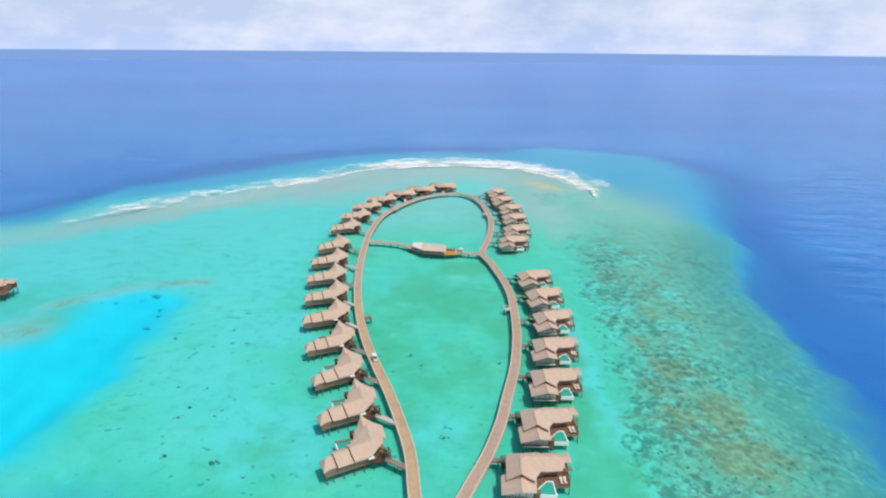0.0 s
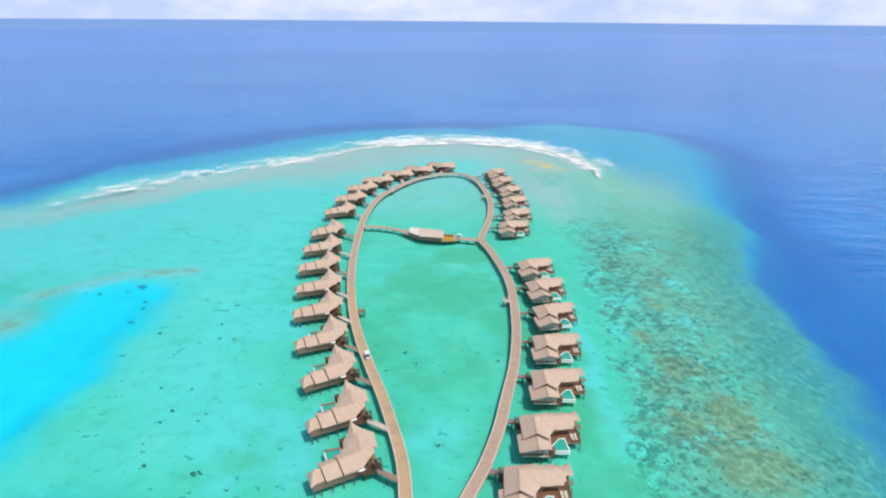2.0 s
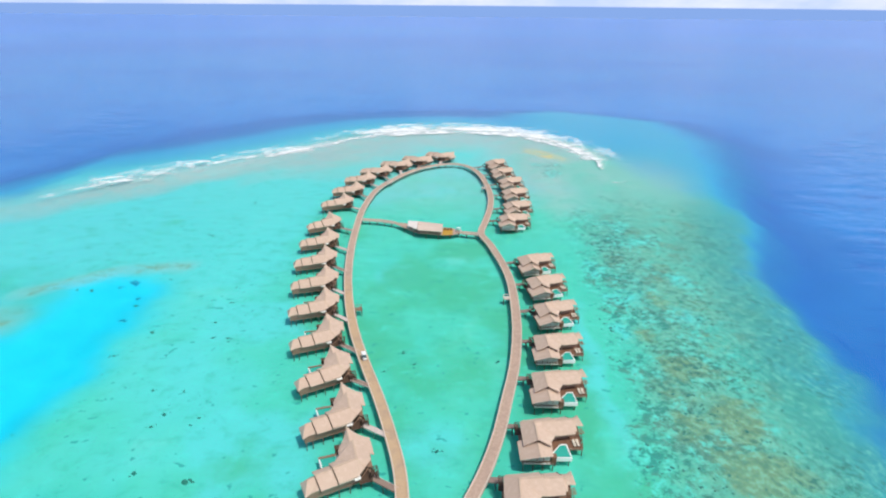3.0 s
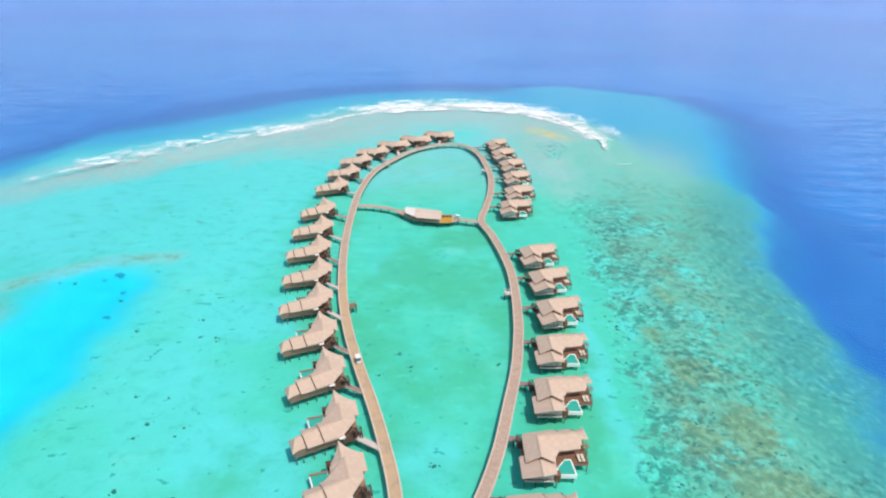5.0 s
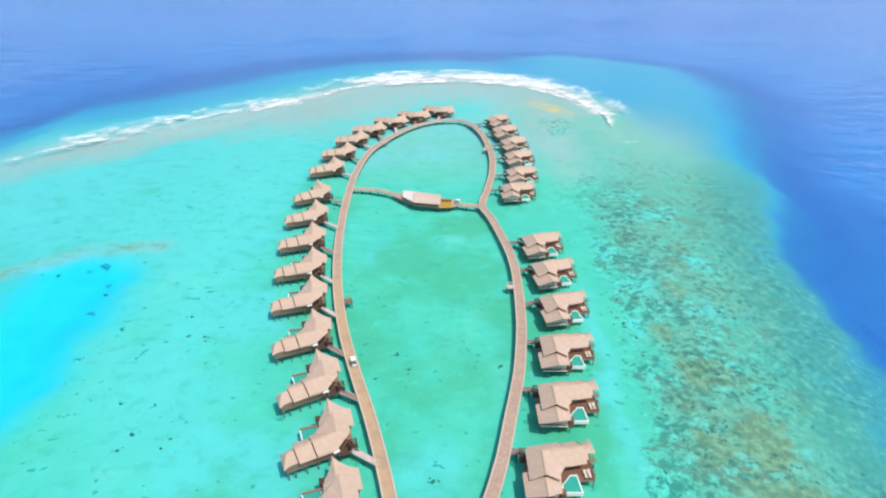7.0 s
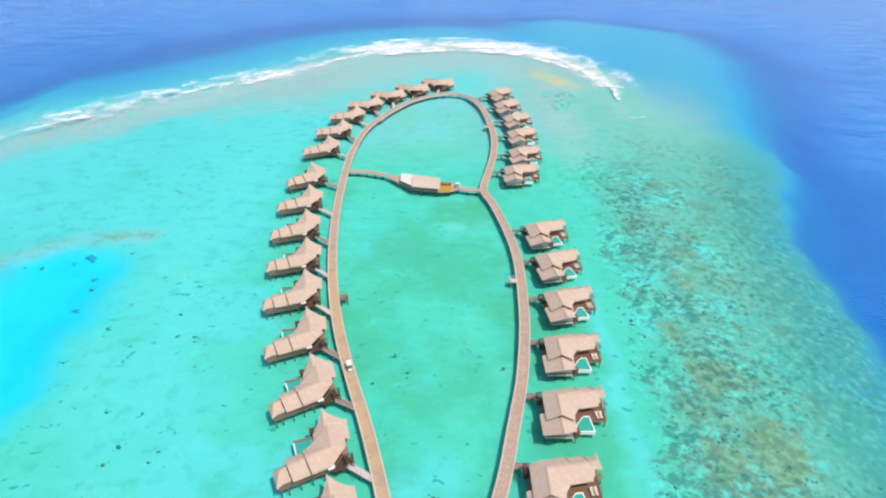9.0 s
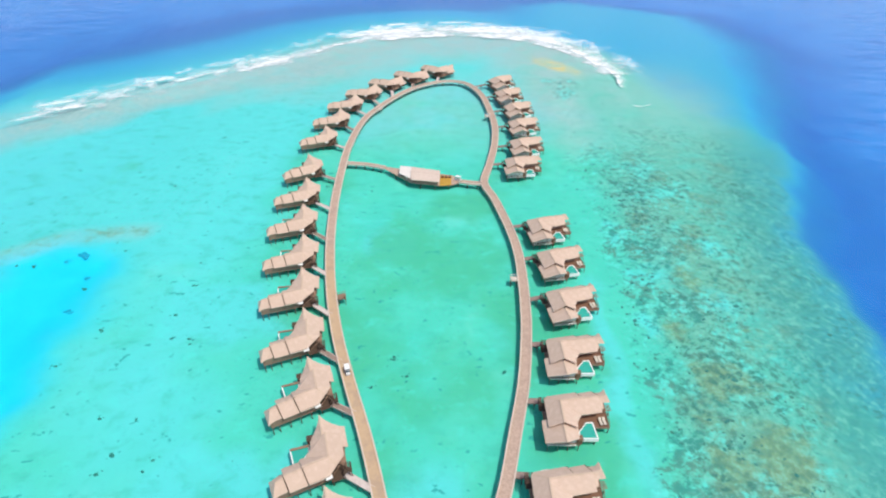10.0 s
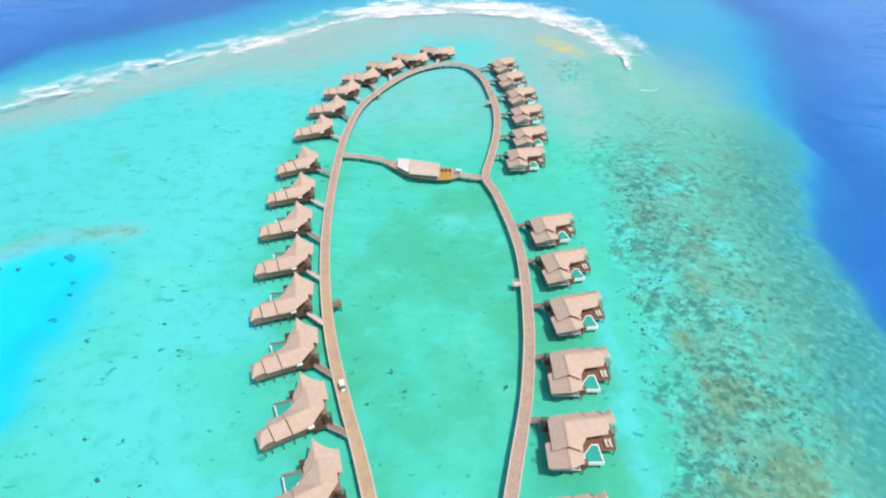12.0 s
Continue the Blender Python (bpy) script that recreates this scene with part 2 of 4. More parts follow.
    # slow bands in the open sea; light and dark of its ripples painted into the bed
    deep = m.math("MAXIMUM", m.ramp(z, -9.0, -16.0), m.attr("open"))
    band = m.noise(m.coords("world", (0.35, 1.0, 1.0)), 0.012, 5, 0.6)
    c = m.mix(m.math("MULTIPLY", m.math("MULTIPLY", deep, m.ramp(band, 0.45, 0.65)), 0.35), c, (0.045, 0.25, 0.65))
    wide = m.noise(m.coords("world", (0.5, 1.0, 1.0), -20), 0.0024, 6, 0.62, 0.5)
    c = m.mix(m.math("MULTIPLY", m.math("MULTIPLY", deep, m.ramp(wide, 0.46, 0.62)), 0.5), c, (0.022, 0.170, 0.560))
    dash = m.noise(m.coords("world", (0.25, 1.0, 1.0), 4), 0.034, 6, 0.7, 0.3)
    c = m.mix(m.math("MULTIPLY", m.math("MULTIPLY", deep, m.ramp(dash, 0.52, 0.64)), 0.48), c, (0.020, 0.150, 0.500))
    streak = m.noise(m.coords("world", (0.28, 1.0, 1.0), 8), 0.11, 6, 0.68, 0.4)
    c = m.mix(m.math("MULTIPLY", m.math("MULTIPLY", deep, m.ramp(streak, 0.52, 0.66)), 0.66), c, (0.014, 0.115, 0.44))
    return m.principled(c, 1.0, m.bump(lump, 0.25, 0.15), spec=0.0)


def water_material():
    """Clear sea surface: lets the bed show, mirrors the sky by Fresnel, white foam where the swell breaks."""
    m = Nodes("sea_water")
    p = m.coords("world")
    wind = m.coords("world", (0.45, 1.0, 1.0), 12)
    chop = m.noise(wind, 0.55, 5, 0.6)
    swell = m.noise(wind, 0.07, 4, 0.55)
    calm = m.attr("calm")
    h = m.math("ADD", m.math("MULTIPLY", chop, m.math("SUBTRACT", 0.38, m.math("MULTIPLY", calm, 0.345))), m.math("MULTIPLY", swell, m.math("SUBTRACT", 2.6, m.math("MULTIPLY", calm, 2.48))))
    n = m.bump(h, 0.6, 1.0)
    gl = m.n.new("ShaderNodeBsdfGlossy")
    gl.inputs["Roughness"].default_value = 0.16
    gl.inputs["Color"].default_value = (0.94, 0.945, 1.0, 1)
    m.l.new(n, gl.inputs["Normal"])
    tr = m.n.new("ShaderNodeBsdfTransparent")
    tr.inputs["Color"].default_value = (0.97, 0.995, 0.995, 1)
    fr = m.n.new("ShaderNodeFresnel")
    fr.inputs["IOR"].default_value = 1.25
    m.l.new(n, fr.inputs["Normal"])
    mx = m.n.new("ShaderNodeMixShader")
    m.l.new(m.math("MINIMUM", m.math("MULTIPLY", fr.outputs[0], 0.85), 0.39), mx.inputs[0])
    m.l.new(tr.outputs[0], mx.inputs[1])
    m.l.new(gl.outputs[0], mx.inputs[2])
    # thin wash of foam
    lace = m.noise(p, 0.075, 6, 0.6, 0.3)
    foam = m.math("MULTIPLY", m.ramp(m.math("ADD", lace, m.math("MULTIPLY", m.attr("wash"), 0.42)), 0.60, 0.95), m.ramp(m.attr("wash"), 0.02, 0.25))
    df = m.n.new("ShaderNodeBsdfDiffuse")
    df.inputs["Color"].default_value = (0.86, 0.88, 0.90, 1)
    mf = m.n.new("ShaderNodeMixShader")
    m.l.new(m.math("MULTIPLY", foam, 0.7), mf.inputs[0])
    m.l.new(mx.outputs[0], mf.inputs[1])
    m.l.new(df.outputs[0], mf.inputs[2])
    m.l.new(mf.outputs[0], m.out.inputs[0])
    return m.mat


def foam_material():
    m = Nodes("breaker_foam")
    p = m.coords("world", (0.6, 1.0, 1.0))
    lace = m.noise(p, 0.16, 8, 0.66, 0.3)
    body = m.attr("body")
    a = m.ramp(m.math("ADD", m.math("MULTIPLY", lace, 1.8), body), 1.15, 2.0)
    c = m.mix(m.ramp(lace, 0.3, 0.7), (0.80, 0.84, 0.88), (0.93, 0.93, 0.93))
    return m.principled(c, 0.9, m.bump(lace, 0.1, 0.2), spec=0.1, alpha=a)


def coral_material(name, a, b):
    m = Nodes(name)
    n = m.noise(m.coords("world"), 0.9, 5, 0.65)
    c = m.mix(m.ramp(n, 0.35, 0.68), a, b)
    c = m.mix(m.math("MULTIPLY", m.random(), 0.4), c, b)
    return m.principled(c, 1.0, m.bump(n, 0.8, 0.2), spec=0.0)


THATCH = thatch_material("roof_thatch", (0.535, 0.39, 0.305), (0.64, 0.475, 0.38), (0.71, 0.55, 0.455))
RIDGE = thatch_material("ridge_thatch", (0.53, 0.395, 0.30), (0.63, 0.475, 0.365), (0.70, 0.545, 0.43))
PALEROOF = thatch_material("pale_shingle", (0.58, 0.45, 0.38), (0.68, 0.55, 0.47), (0.76, 0.65, 0.57))
TIMBER = wood_material("wall_timber", (0.25, 0.155, 0.108), (0.36, 0.228, 0.165))
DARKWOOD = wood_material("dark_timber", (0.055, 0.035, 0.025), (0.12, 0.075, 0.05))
DECKWOOD = wood_material("deck_timber", (0.17, 0.085, 0.055), (0.26, 0.135, 0.085), grain=(1.0, 7.0, 1.0))
PILE = wood_material("pile_timber", (0.10, 0.085, 0.07), (0.20, 0.165, 0.13), grain=(6.0, 6.0, 0.8))


def boards_material():
    """Boardwalk planks: greyed pink timber with warmer sandy stretches."""
    m = Nodes("walkway_boards")
    p = m.coords("world")
    grain = m.noise(p, 2.2, 6, 0.65)
    patchy = m.noise(p, 0.35, 4, 0.6)
    c = m.mix(m.ramp(grain, 0.3, 0.7), (0.40, 0.28, 0.22), (0.54, 0.39, 0.31))
    sep = m.n.new("ShaderNodeSeparateXYZ")
    m.l.new(m.geo.outputs["Position"], sep.inputs[0])
    warm = m.math("MULTIPLY", m.ramp(sep.outputs[1], 228, 205), m.ramp(sep.outputs[0], 4, -8))
    c = m.mix(m.math("MULTIPLY", warm, 0.7), c, (0.54, 0.37, 0.21))
    c = m.mix(m.ramp(patchy, 0.45, 0.75, 0.0, 0.5), c, (0.33, 0.245, 0.205))
    return m.principled(c, 0.85, m.bump(grain, 0.4, 0.02))


BOARDS = boards_material()


def gangway_material():
    m = Nodes("gangway_boards")
    g = m.noise(m.coords("world"), 2.0, 5, 0.6)
    tone = m.ramp(m.random(), 0.2, 0.5)
    c = m.mix(tone, (0.30, 0.21, 0.17), (0.66, 0.56, 0.52))
    c = m.mix(m.ramp(g, 0.35, 0.7, 0.0, 0.35), c, (0.22, 0.16, 0.13))
    return m.principled(c, 0.85, m.bump(g, 0.3, 0.02))


GANGWAY = gangway_material()
RAMPWOOD = wood_material("ramp_timber", (0.25, 0.175, 0.15), (0.36, 0.265, 0.235))
COPING = wood_material("coping_timber", (0.24, 0.15, 0.10), (0.34, 0.22, 0.15))
KERB = wood_material("walkway_kerb", (0.58, 0.47, 0.39), (0.72, 0.60, 0.51))
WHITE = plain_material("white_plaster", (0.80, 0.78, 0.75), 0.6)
GLASSY = plain_material("window_glass", (0.10, 0.14, 0.16), 0.08, 0.05, spec=0.6)
CURTAIN = plain_material("curtained_glass", (0.66, 0.63, 0.59), 0.15, 0.1, spec=0.5)
CUSHION = plain_material("white_cushion", (0.64, 0.56, 0.46), 0.9)
POOLWALL = plain_material("pool_plaster", (0.90, 0.89, 0.87), 0.5, 0.05)
POOLWATER = plain_material("pool_water", (0.04, 0.41, 0.33), 0.08, 0.1, spec=0.5)
CANVAS = plain_material("white_canvas", (0.72, 0.66, 0.62), 0.85)
OCHRE = wood_material("ochre_boards", (0.42, 0.23, 0.035), (0.60, 0.36, 0.07))
RUBBER = plain_material("black_rubber", (0.03, 0.03, 0.03), 0.8)
CARTPAINT = plain_material("white_cart_paint", (0.82, 0.82, 0.82), 0.35, 0.04)
SEATCOVER = plain_material("beige_vinyl", (0.50, 0.42, 0.32), 0.6)
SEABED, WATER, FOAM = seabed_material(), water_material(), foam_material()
# coral with the blue of the deep water painted into its colour
TINTCORAL = coral_material("deep_coral", (0.010, 0.33, 0.49), (0.014, 0.38, 0.55))
CORAL = coral_material("brown_coral", (0.020, 0.170, 0.150), (0.045, 0.230, 0.175))
REEFCORAL = coral_material("reef_coral", (0.035, 0.225, 0.22), (0.085, 0.24, 0.19))


# ---- mesh helpers ----
def part(name, bm, material, parent, label=""):
    """Links a bmesh as one mesh object under a thing or a part."""
    me = bpy.data.meshes.new(name)
    bmesh.ops.recalc_face_normals(bm, faces=bm.faces)
    bm.to_mesh(me)
    bm.free()
    me.materials.append(material)
    ob = new(name, me)
    ob.parent = parent
    return tagged(ob, label)


def twin(ob, m, parent=None):
    """Another object on the same mesh."""
    o = new(ob.name.split(".")[0], ob.data)
    o.parent = parent or ob.parent
    o.matrix_basis = m
    return o


def empty(name, m=None):
    ob = new(name)
    ob.empty_display_size = 0.5
    if m is not None:
        ob.matrix_basis = m
    return ob


def box(bm, x0, x1, y0, y1, z0, z1):
    vs = [bm.verts.new((x, y, z)) for z in (z0, z1) for x, y in ((x0, y0), (x1, y0), (x1, y1), (x0, y1))]
    for f in ((0, 3, 2, 1), (4, 5, 6, 7), (0, 1, 5, 4), (1, 2, 6, 5), (2, 3, 7, 6), (3, 0, 4, 7)):
        bm.faces.new([vs[i] for i in f])


def prism(bm, pts, z0, z1):
    """An upright block over a polygon in plan."""
    a = [bm.verts.new((x, y, z0)) for x, y in pts]
    b = [bm.verts.new((x, y, z1)) for x, y in pts]
    bm.faces.new(a[::-1])
    bm.faces.new(b)
    for i in range(len(pts)):
        j = (i + 1) % len(pts)
        bm.faces.new((a[i], a[j], b[j], b[i]))


def slab(bm, pts, thick=0.22):
    """A sloping roof panel with thickness, from its upper outline."""
    a = [bm.verts.new(p) for p in pts]
    b = [bm.verts.new((p[0], p[1], p[2] - thick)) for p in pts]
    bm.faces.new(a)
    bm.faces.new(b[::-1])
    for i in range(len(pts)):
        j = (i + 1) % len(pts)
        bm.faces.new((a[j], a[i], b[i], b[j]))


def beam(bm, p, q, w=0.3, h=0.2):
    """A squared bar between two points."""
    p, q = Vector(p), Vector(q)
    d = (q - p).normalized()
    s = d.cross(Vector((0, 0, 1)))
    s = (s.normalized() if s.length > 1e-4 else Vector((1, 0, 0))) * w / 2
    u = s.cross(d).normalized() * h / 2
    vs = [bm.verts.new(e + a * s + b * u) for e in (p, q) for a, b in ((-1, -1), (1, -1), (1, 1), (-1, 1))]
    for f in ((0, 1, 2, 3), (7, 6, 5, 4), (0, 4, 5, 1), (1, 5, 6, 2), (2, 6, 7, 3), (3, 7, 4, 0)):
        bm.faces.new([vs[i] for i in f])


def tube(bm, x, y, z0, z1, r, n=8, top=None):
    """An upright round post."""
    rings = [[bm.verts.new((x + rr * math.cos(k * math.tau / n), y + rr * math.sin(k * math.tau / n), z)) for k in range(n)]
             for z, rr in ((z0, r), (z1, top or r))]
    bm.faces.new(rings[0][::-1])
    bm.faces.new(rings[1])
    for k in range(n):
        bm.faces.new((rings[0][k], rings[0][(k + 1) % n], rings[1][(k + 1) % n], rings[1][k]))


def spline(pts, step, closed=False):
    """Points at even steps along a smooth curve through a few plan points."""
    pts = [Vector(p) for p in pts]
    n, fine = len(pts), []
    for i in range(n if closed else n - 1):
        p = [pts[(i + k) % n] if closed else pts[min(max(i + k, 0), n - 1)] for k in (-1, 0, 1, 2)]
        for j in range(24):
            t = j / 24
            fine.append(0.5 * (2 * p[1] + (p[2] - p[0]) * t + (2 * p[0] - 5 * p[1] + 4 * p[2] - p[3]) * t * t + (3 * p[1] - p[0] - 3 * p[2] + p[3]) * t ** 3))
    fine.append(pts[0] if closed else pts[-1])
    run = np.cumsum([0] + [(b - a).length for a, b in zip(fine, fine[1:])])
    at = np.linspace(0, run[-1], max(2, round(run[-1] / step)) + 1)
    xs, ys = np.interp(at, run, [p.x for p in fine]), np.interp(at, run, [p.y for p in fine])
    out = [Vector((x, y)) for x, y in zip(xs, ys)]
    return out[:-1] if closed else out


def normals(line, closed=False):
    """Unit normals to the left of a plan line."""
    n, out = len(line), []
    for i in range(n):
        a, b = (line[i - 1], line[(i + 1) % n]) if closed else (line[max(i - 1, 0)], line[min(i + 1, n - 1)])
        d = (b - a).normalized()
        out.append(Vector((-d.y, d.x)))
    return out


# ---- sea bed and water ----
REEF_EDGE = [(-430, 190), (-345, 270), (-298, 352), (-282, 410), (-250, 485), (-204, 567), (-128, 628), (-16, 660), (118, 665), (216, 612), (232, 515), (208, 425),
             (172, 347), (153, 287), (140, 240), (135, 205), (131, 175), (125, 130), (117, 60), (110, -60)]
SURF = [(-297, 262), (-258, 296), (-226, 327), (-214, 340), (-200, 350), (-180, 368), (-152, 392), (-130, 417), (-103, 446), (-78, 481), (-50, 502), (-10, 512), (30, 508),
        (60, 492), (82, 465), (95, 426), (98, 398), (100, 366)]
BLUE_HOLE = [(-150, 214), (-137, 225), (-121, 228), (-114, 214), (-111, 194), (-110, 165), (-111, 140), (-113, 118), (-125, 85), (-260, 90), (-260, 150), (-168, 170), (-153, 179), (-147, 190), (-150, 203)]


def away(x, y, line):
    """Distance of each place to a plan line."""
    best = np.full(x.shape, 1e9)
    for a, b in zip(line, line[1:]):
        ax, ay, dx, dy = a[0], a[1], b[0] - a[0], b[1] - a[1]
        t = np.clip(((x - ax) * dx + (y - ay) * dy) / (dx * dx + dy * dy), 0, 1)
        best = np.minimum(best, np.hypot(x - ax - t * dx, y - ay - t * dy))
    return best


def inside(x, y, ring):
    odd = np.zeros(x.shape, bool)
    for a, b in zip(ring, ring[1:] + ring[:1]):
        if a[1] != b[1]:
            odd ^= ((a[1] > y) != (b[1] > y)) & (x < (b[0] - a[0]) * (y - a[1]) / (b[1] - a[1]) + a[0])
    return odd


def ease(v, a, b):
    t = np.clip((v - a) / (b - a), 0, 1)
    return t * t * (3 - 2 * t)


def wobble(x, y, size, seed):
    """Smooth unevenness between -1 and 1, from a few crossed waves."""
    rng, out = np.random.RandomState(seed), 0
    for k in range(7):
        a, f, ph = rng.uniform(0, 6.28), rng.uniform(0.6, 1.9) / size, rng.uniform(0, 6.28)
        out = out + np.sin((x * math.cos(a) + y * math.sin(a)) * f * 6.28 + ph + 0.6 * np.sin((x * math.sin(a) - y * math.cos(a)) * f * 5))
    return out / 4.5


def sheet_axis(a, b, step, reach):
    """Coordinates that are fine from a to b and widen out to the horizon."""
    mid, left, right, d = list(np.arange(a, b + step, step)), [], [], step
    while (left[-1] if left else a) > -reach:
        d *= 1.35
        left.append(max((left[-1] if left else a) - d, -reach))
    d = step
    while (right[-1] if right else mid[-1]) < reach:
        d *= 1.35
        right.append(min((right[-1] if right else mid[-1]) + d, reach))
    return np.array(left[::-1] + mid + right)


def sheet(name, gx, gy, z, material, masks):
    """One continuous sheet over a grid, with named masks on its points."""
    nx, ny = len(gx), len(gy)
    me = bpy.data.meshes.new(name)
    X, Y = np.meshgrid(gx, gy)
    i = np.arange(nx * ny).reshape(ny, nx)
    faces = np.stack([i[:-1, :-1], i[:-1, 1:], i[1:, 1:], i[1:, :-1]], -1).reshape(-1, 4)
    me.from_pydata(np.stack([X, Y, z], -1).reshape(-1, 3).tolist(), [], faces.tolist())
    me.polygons.foreach_set("use_smooth", [True] * len(me.polygons))
    for key, value in masks.items():
        me.attributes.new(key, "FLOAT", "POINT").data.foreach_set("value", value.ravel().astype(np.float32))
    me.materials.append(material)
    return new(name, me)


gx, gy = sheet_axis(-330, 240, 2.5, 4600), sheet_axis(40, 660, 2.5, 4600)
X, Y = np.meshgrid(gx, gy)
shelf = inside(X, Y, REEF_EDGE + [(-430, -60)])
d_edge = np.where(shelf, 1, -1) * away(X, Y, REEF_EDGE) + (9 - 5 * ease(X, 40, 100)) * wobble(X, Y, 90, 3) + 3 * wobble(X, Y, 30, 4)
east = ease(X, -70, 70)
breadth = east * (50 + 50 * ease(Y, 330, 500)) + (1 - east) * (85 + 20 * ease(Y, 420, 560))
rel = d_edge / breadth
bed = np.interp(rel, [-2.2, -1.0, -0.35, 0.0, 0.35, 0.75, 1.2], [-30, -24, -16, -9.5, -5.6, -2.6, -1.4])
steep = np.interp(rel - 0.15 * (1 - ease(Y, 230, 280)), [-3.0, -1.2, -0.45, -0.1, 0.1, 0.28, 0.7, 1.2], [-30, -19, -15, -10, -6.2, -3.9, -2.4, -1.4])
bed = bed + (steep - bed) * ease(X, 55, 85) * (1 - ease(Y, 300, 380))
hole = inside(X, Y, BLUE_HOLE)
d_hole = np.where(hole, 1, -1) * away(X, Y, BLUE_HOLE + BLUE_HOLE[:1]) + 4.5 * wobble(X, Y, 40, 5) + 1.5 * wobble(X, Y, 14, 25)
bed = bed - 2.0 * ease(d_hole, -2, 14) - 1.3 * ease(-X, 95, 180) * ease(rel, 0.5, 0.9) - 1.5 * (1 - ease(np.hypot((X + 92) / 2.2, Y - 98) + 3 * wobble(X, Y, 25, 27), 6, 22))
bed = bed + 0.28 * wobble(X, Y, 60, 6) + 0.12 * wobble(X, Y, 14, 7)
d_surf = away(X, Y, SURF)
lagoon_side = inside(X, Y, SURF + [(60, 250), (-100, 150), (-260, 200)])
outer = -1.7 - (2.6 + 1.1 * ease(X, 0, 60)) * ease(d_surf, 0, 40) - (3.0 * ease(d_surf, 35, 120) + 6 * ease(d_surf, 85, 170)) * (1 - ease(X, 10, 90))
bed = bed + (np.minimum(bed, outer) - bed) * ~lagoon_side * ease(Y, 330, 420)
bed = bed + (-0.4 - bed) * (1 - ease(d_surf, 4, 16)) * ease(Y, 330, 380) * (1 - ease(X, 60, 80) * (1 - ease(Y, 400, 435)))
rubble = np.where(lagoon_side, 1 - ease(d_surf, 6 + 20 * ease(X, -150, -60), 38 + 48 * ease(X, -150, -60) + 12 * wobble(X, Y, 50, 8)), 0.55 * (1 - ease(d_surf, 2, 38)))
rim = 1 - ease(away(X, Y, [(-166, 208), (-152, 219), (-140, 229), (-114, 233)]), 1.5, 7)
knoll = 1 - ease(np.hypot(X + 163, Y - 186), 5, 16)
open_sea = ease(np.hypot(X, Y - 300), 1100, 2200)
bed = bed * (1 - open_sea) - 1.5 * open_sea
# greyer tone over the eastern shelf and the far end of the loop
greyed = np.maximum(0.40 * (1 - ease(np.hypot(X - 105, (Y - 372) * 0.75), 12, 75)) * ease(rel, 0.35, 0.75), 0.14 * ease(Y, 290, 350) * ease(X, -62, -40) * (1 - ease(X, 15, 40)) * (1 - ease(Y, 390, 430)))
rubble = rubble * (1 - 0.6 * ease(-X, 205, 250)) * (1 - ease(X, 50, 92) * (1 - ease(Y, 390, 440)))
rubble = np.clip(np.maximum.reduce([rubble, greyed, 0.2 * np.maximum(rim, knoll)]), 0, 1)
west = np.interp(Y, [90, 110, 140, 170, 200, 280, 330, 420], [41, 43.5, 47, 51, 53.5, 53, 57, 64]) + 3 * wobble(X, Y, 35, 9) + 1.2 * wobble(X, Y, 12, 19)
across = X - west                       # metres seaward of the coral's landward edge
reef = ease(across, -3, 22) * (1 - 0.8 * ease(Y, 275, 360)) * ease(rel, 0.28, 0.75) * (1 - ease(Y, 440, 500))
living = ease(across, -5, 5) * (1 - 0.60 * ease(across + 7 * wobble(X, Y, 40, 17), 22, 50)) * (1 - 0.8 * ease(Y, 270, 330)) * ease(rel, 0.3, 0.6)
garden = 1 - ease(np.hypot((X - 62) / 1.5, (Y - 390) / 2.0) + 3 * wobble(X, Y, 25, 13), 4, 12)
reef = np.maximum(reef, 0.35 * garden)
spit = 1 - ease(np.hypot((X - 64 + 0.6 * (Y - 433)) / 0.9, (Y - 433) / 1.7) + 2 * wobble(X, Y, 18, 23), 3, 14)
bed = np.minimum(bed + 0.5 * rubble * lagoon_side + 0.35 * reef * shelf, -0.4)


def patch(x, y, rx, ry):
    """A soft oval in plan."""
    return 1 - ease(np.hypot((X - x) / rx, (Y - y) / ry) + 0.25 * wobble(X, Y, 25, 13), 0.25, 1.0)


drift = np.maximum.reduce([patch(-48, 128, 34, 24), patch(-4, 130, 14, 14), patch(-70, 190, 30, 22), patch(-24, 228, 12, 16), patch(43, 170, 7, 75), patch(-15, 345, 22, 35), (0.40 + 0.95 * ease(Y, 190, 290)) * ease(-X + 0.10 * (300 - Y), 56, 95), 0.7 * ease(Y, 290, 350) * ease(-X, -60, -30)])
# the third oval paints the brownish shade by the pavilion
weed = np.maximum.reduce([patch(-8, 195, 52, 85), patch(30, 150, 20, 80), patch(2, 252, 20, 16), patch(30, 225, 14, 30), 0.7 * patch(28, 120, 36, 34)])
weed = weed - 0.8 * np.maximum(ease(Y, 285, 330), 0.7 * ease(-X, 50, 80))
algae = np.maximum.reduce([patch(70, 167, 13, 10), patch(74, 143, 20, 15), patch(75, 123, 17, 14), 0.7 * patch(65, 184, 5, 11), 0.45 * patch(86, 260, 9, 12), 0.45 * patch(76, 212, 8, 14), 0.4 * patch(90, 180, 9, 12), 0.7 * patch(62, 154, 6, 6), 0.26 * rim, 0.15 * knoll])
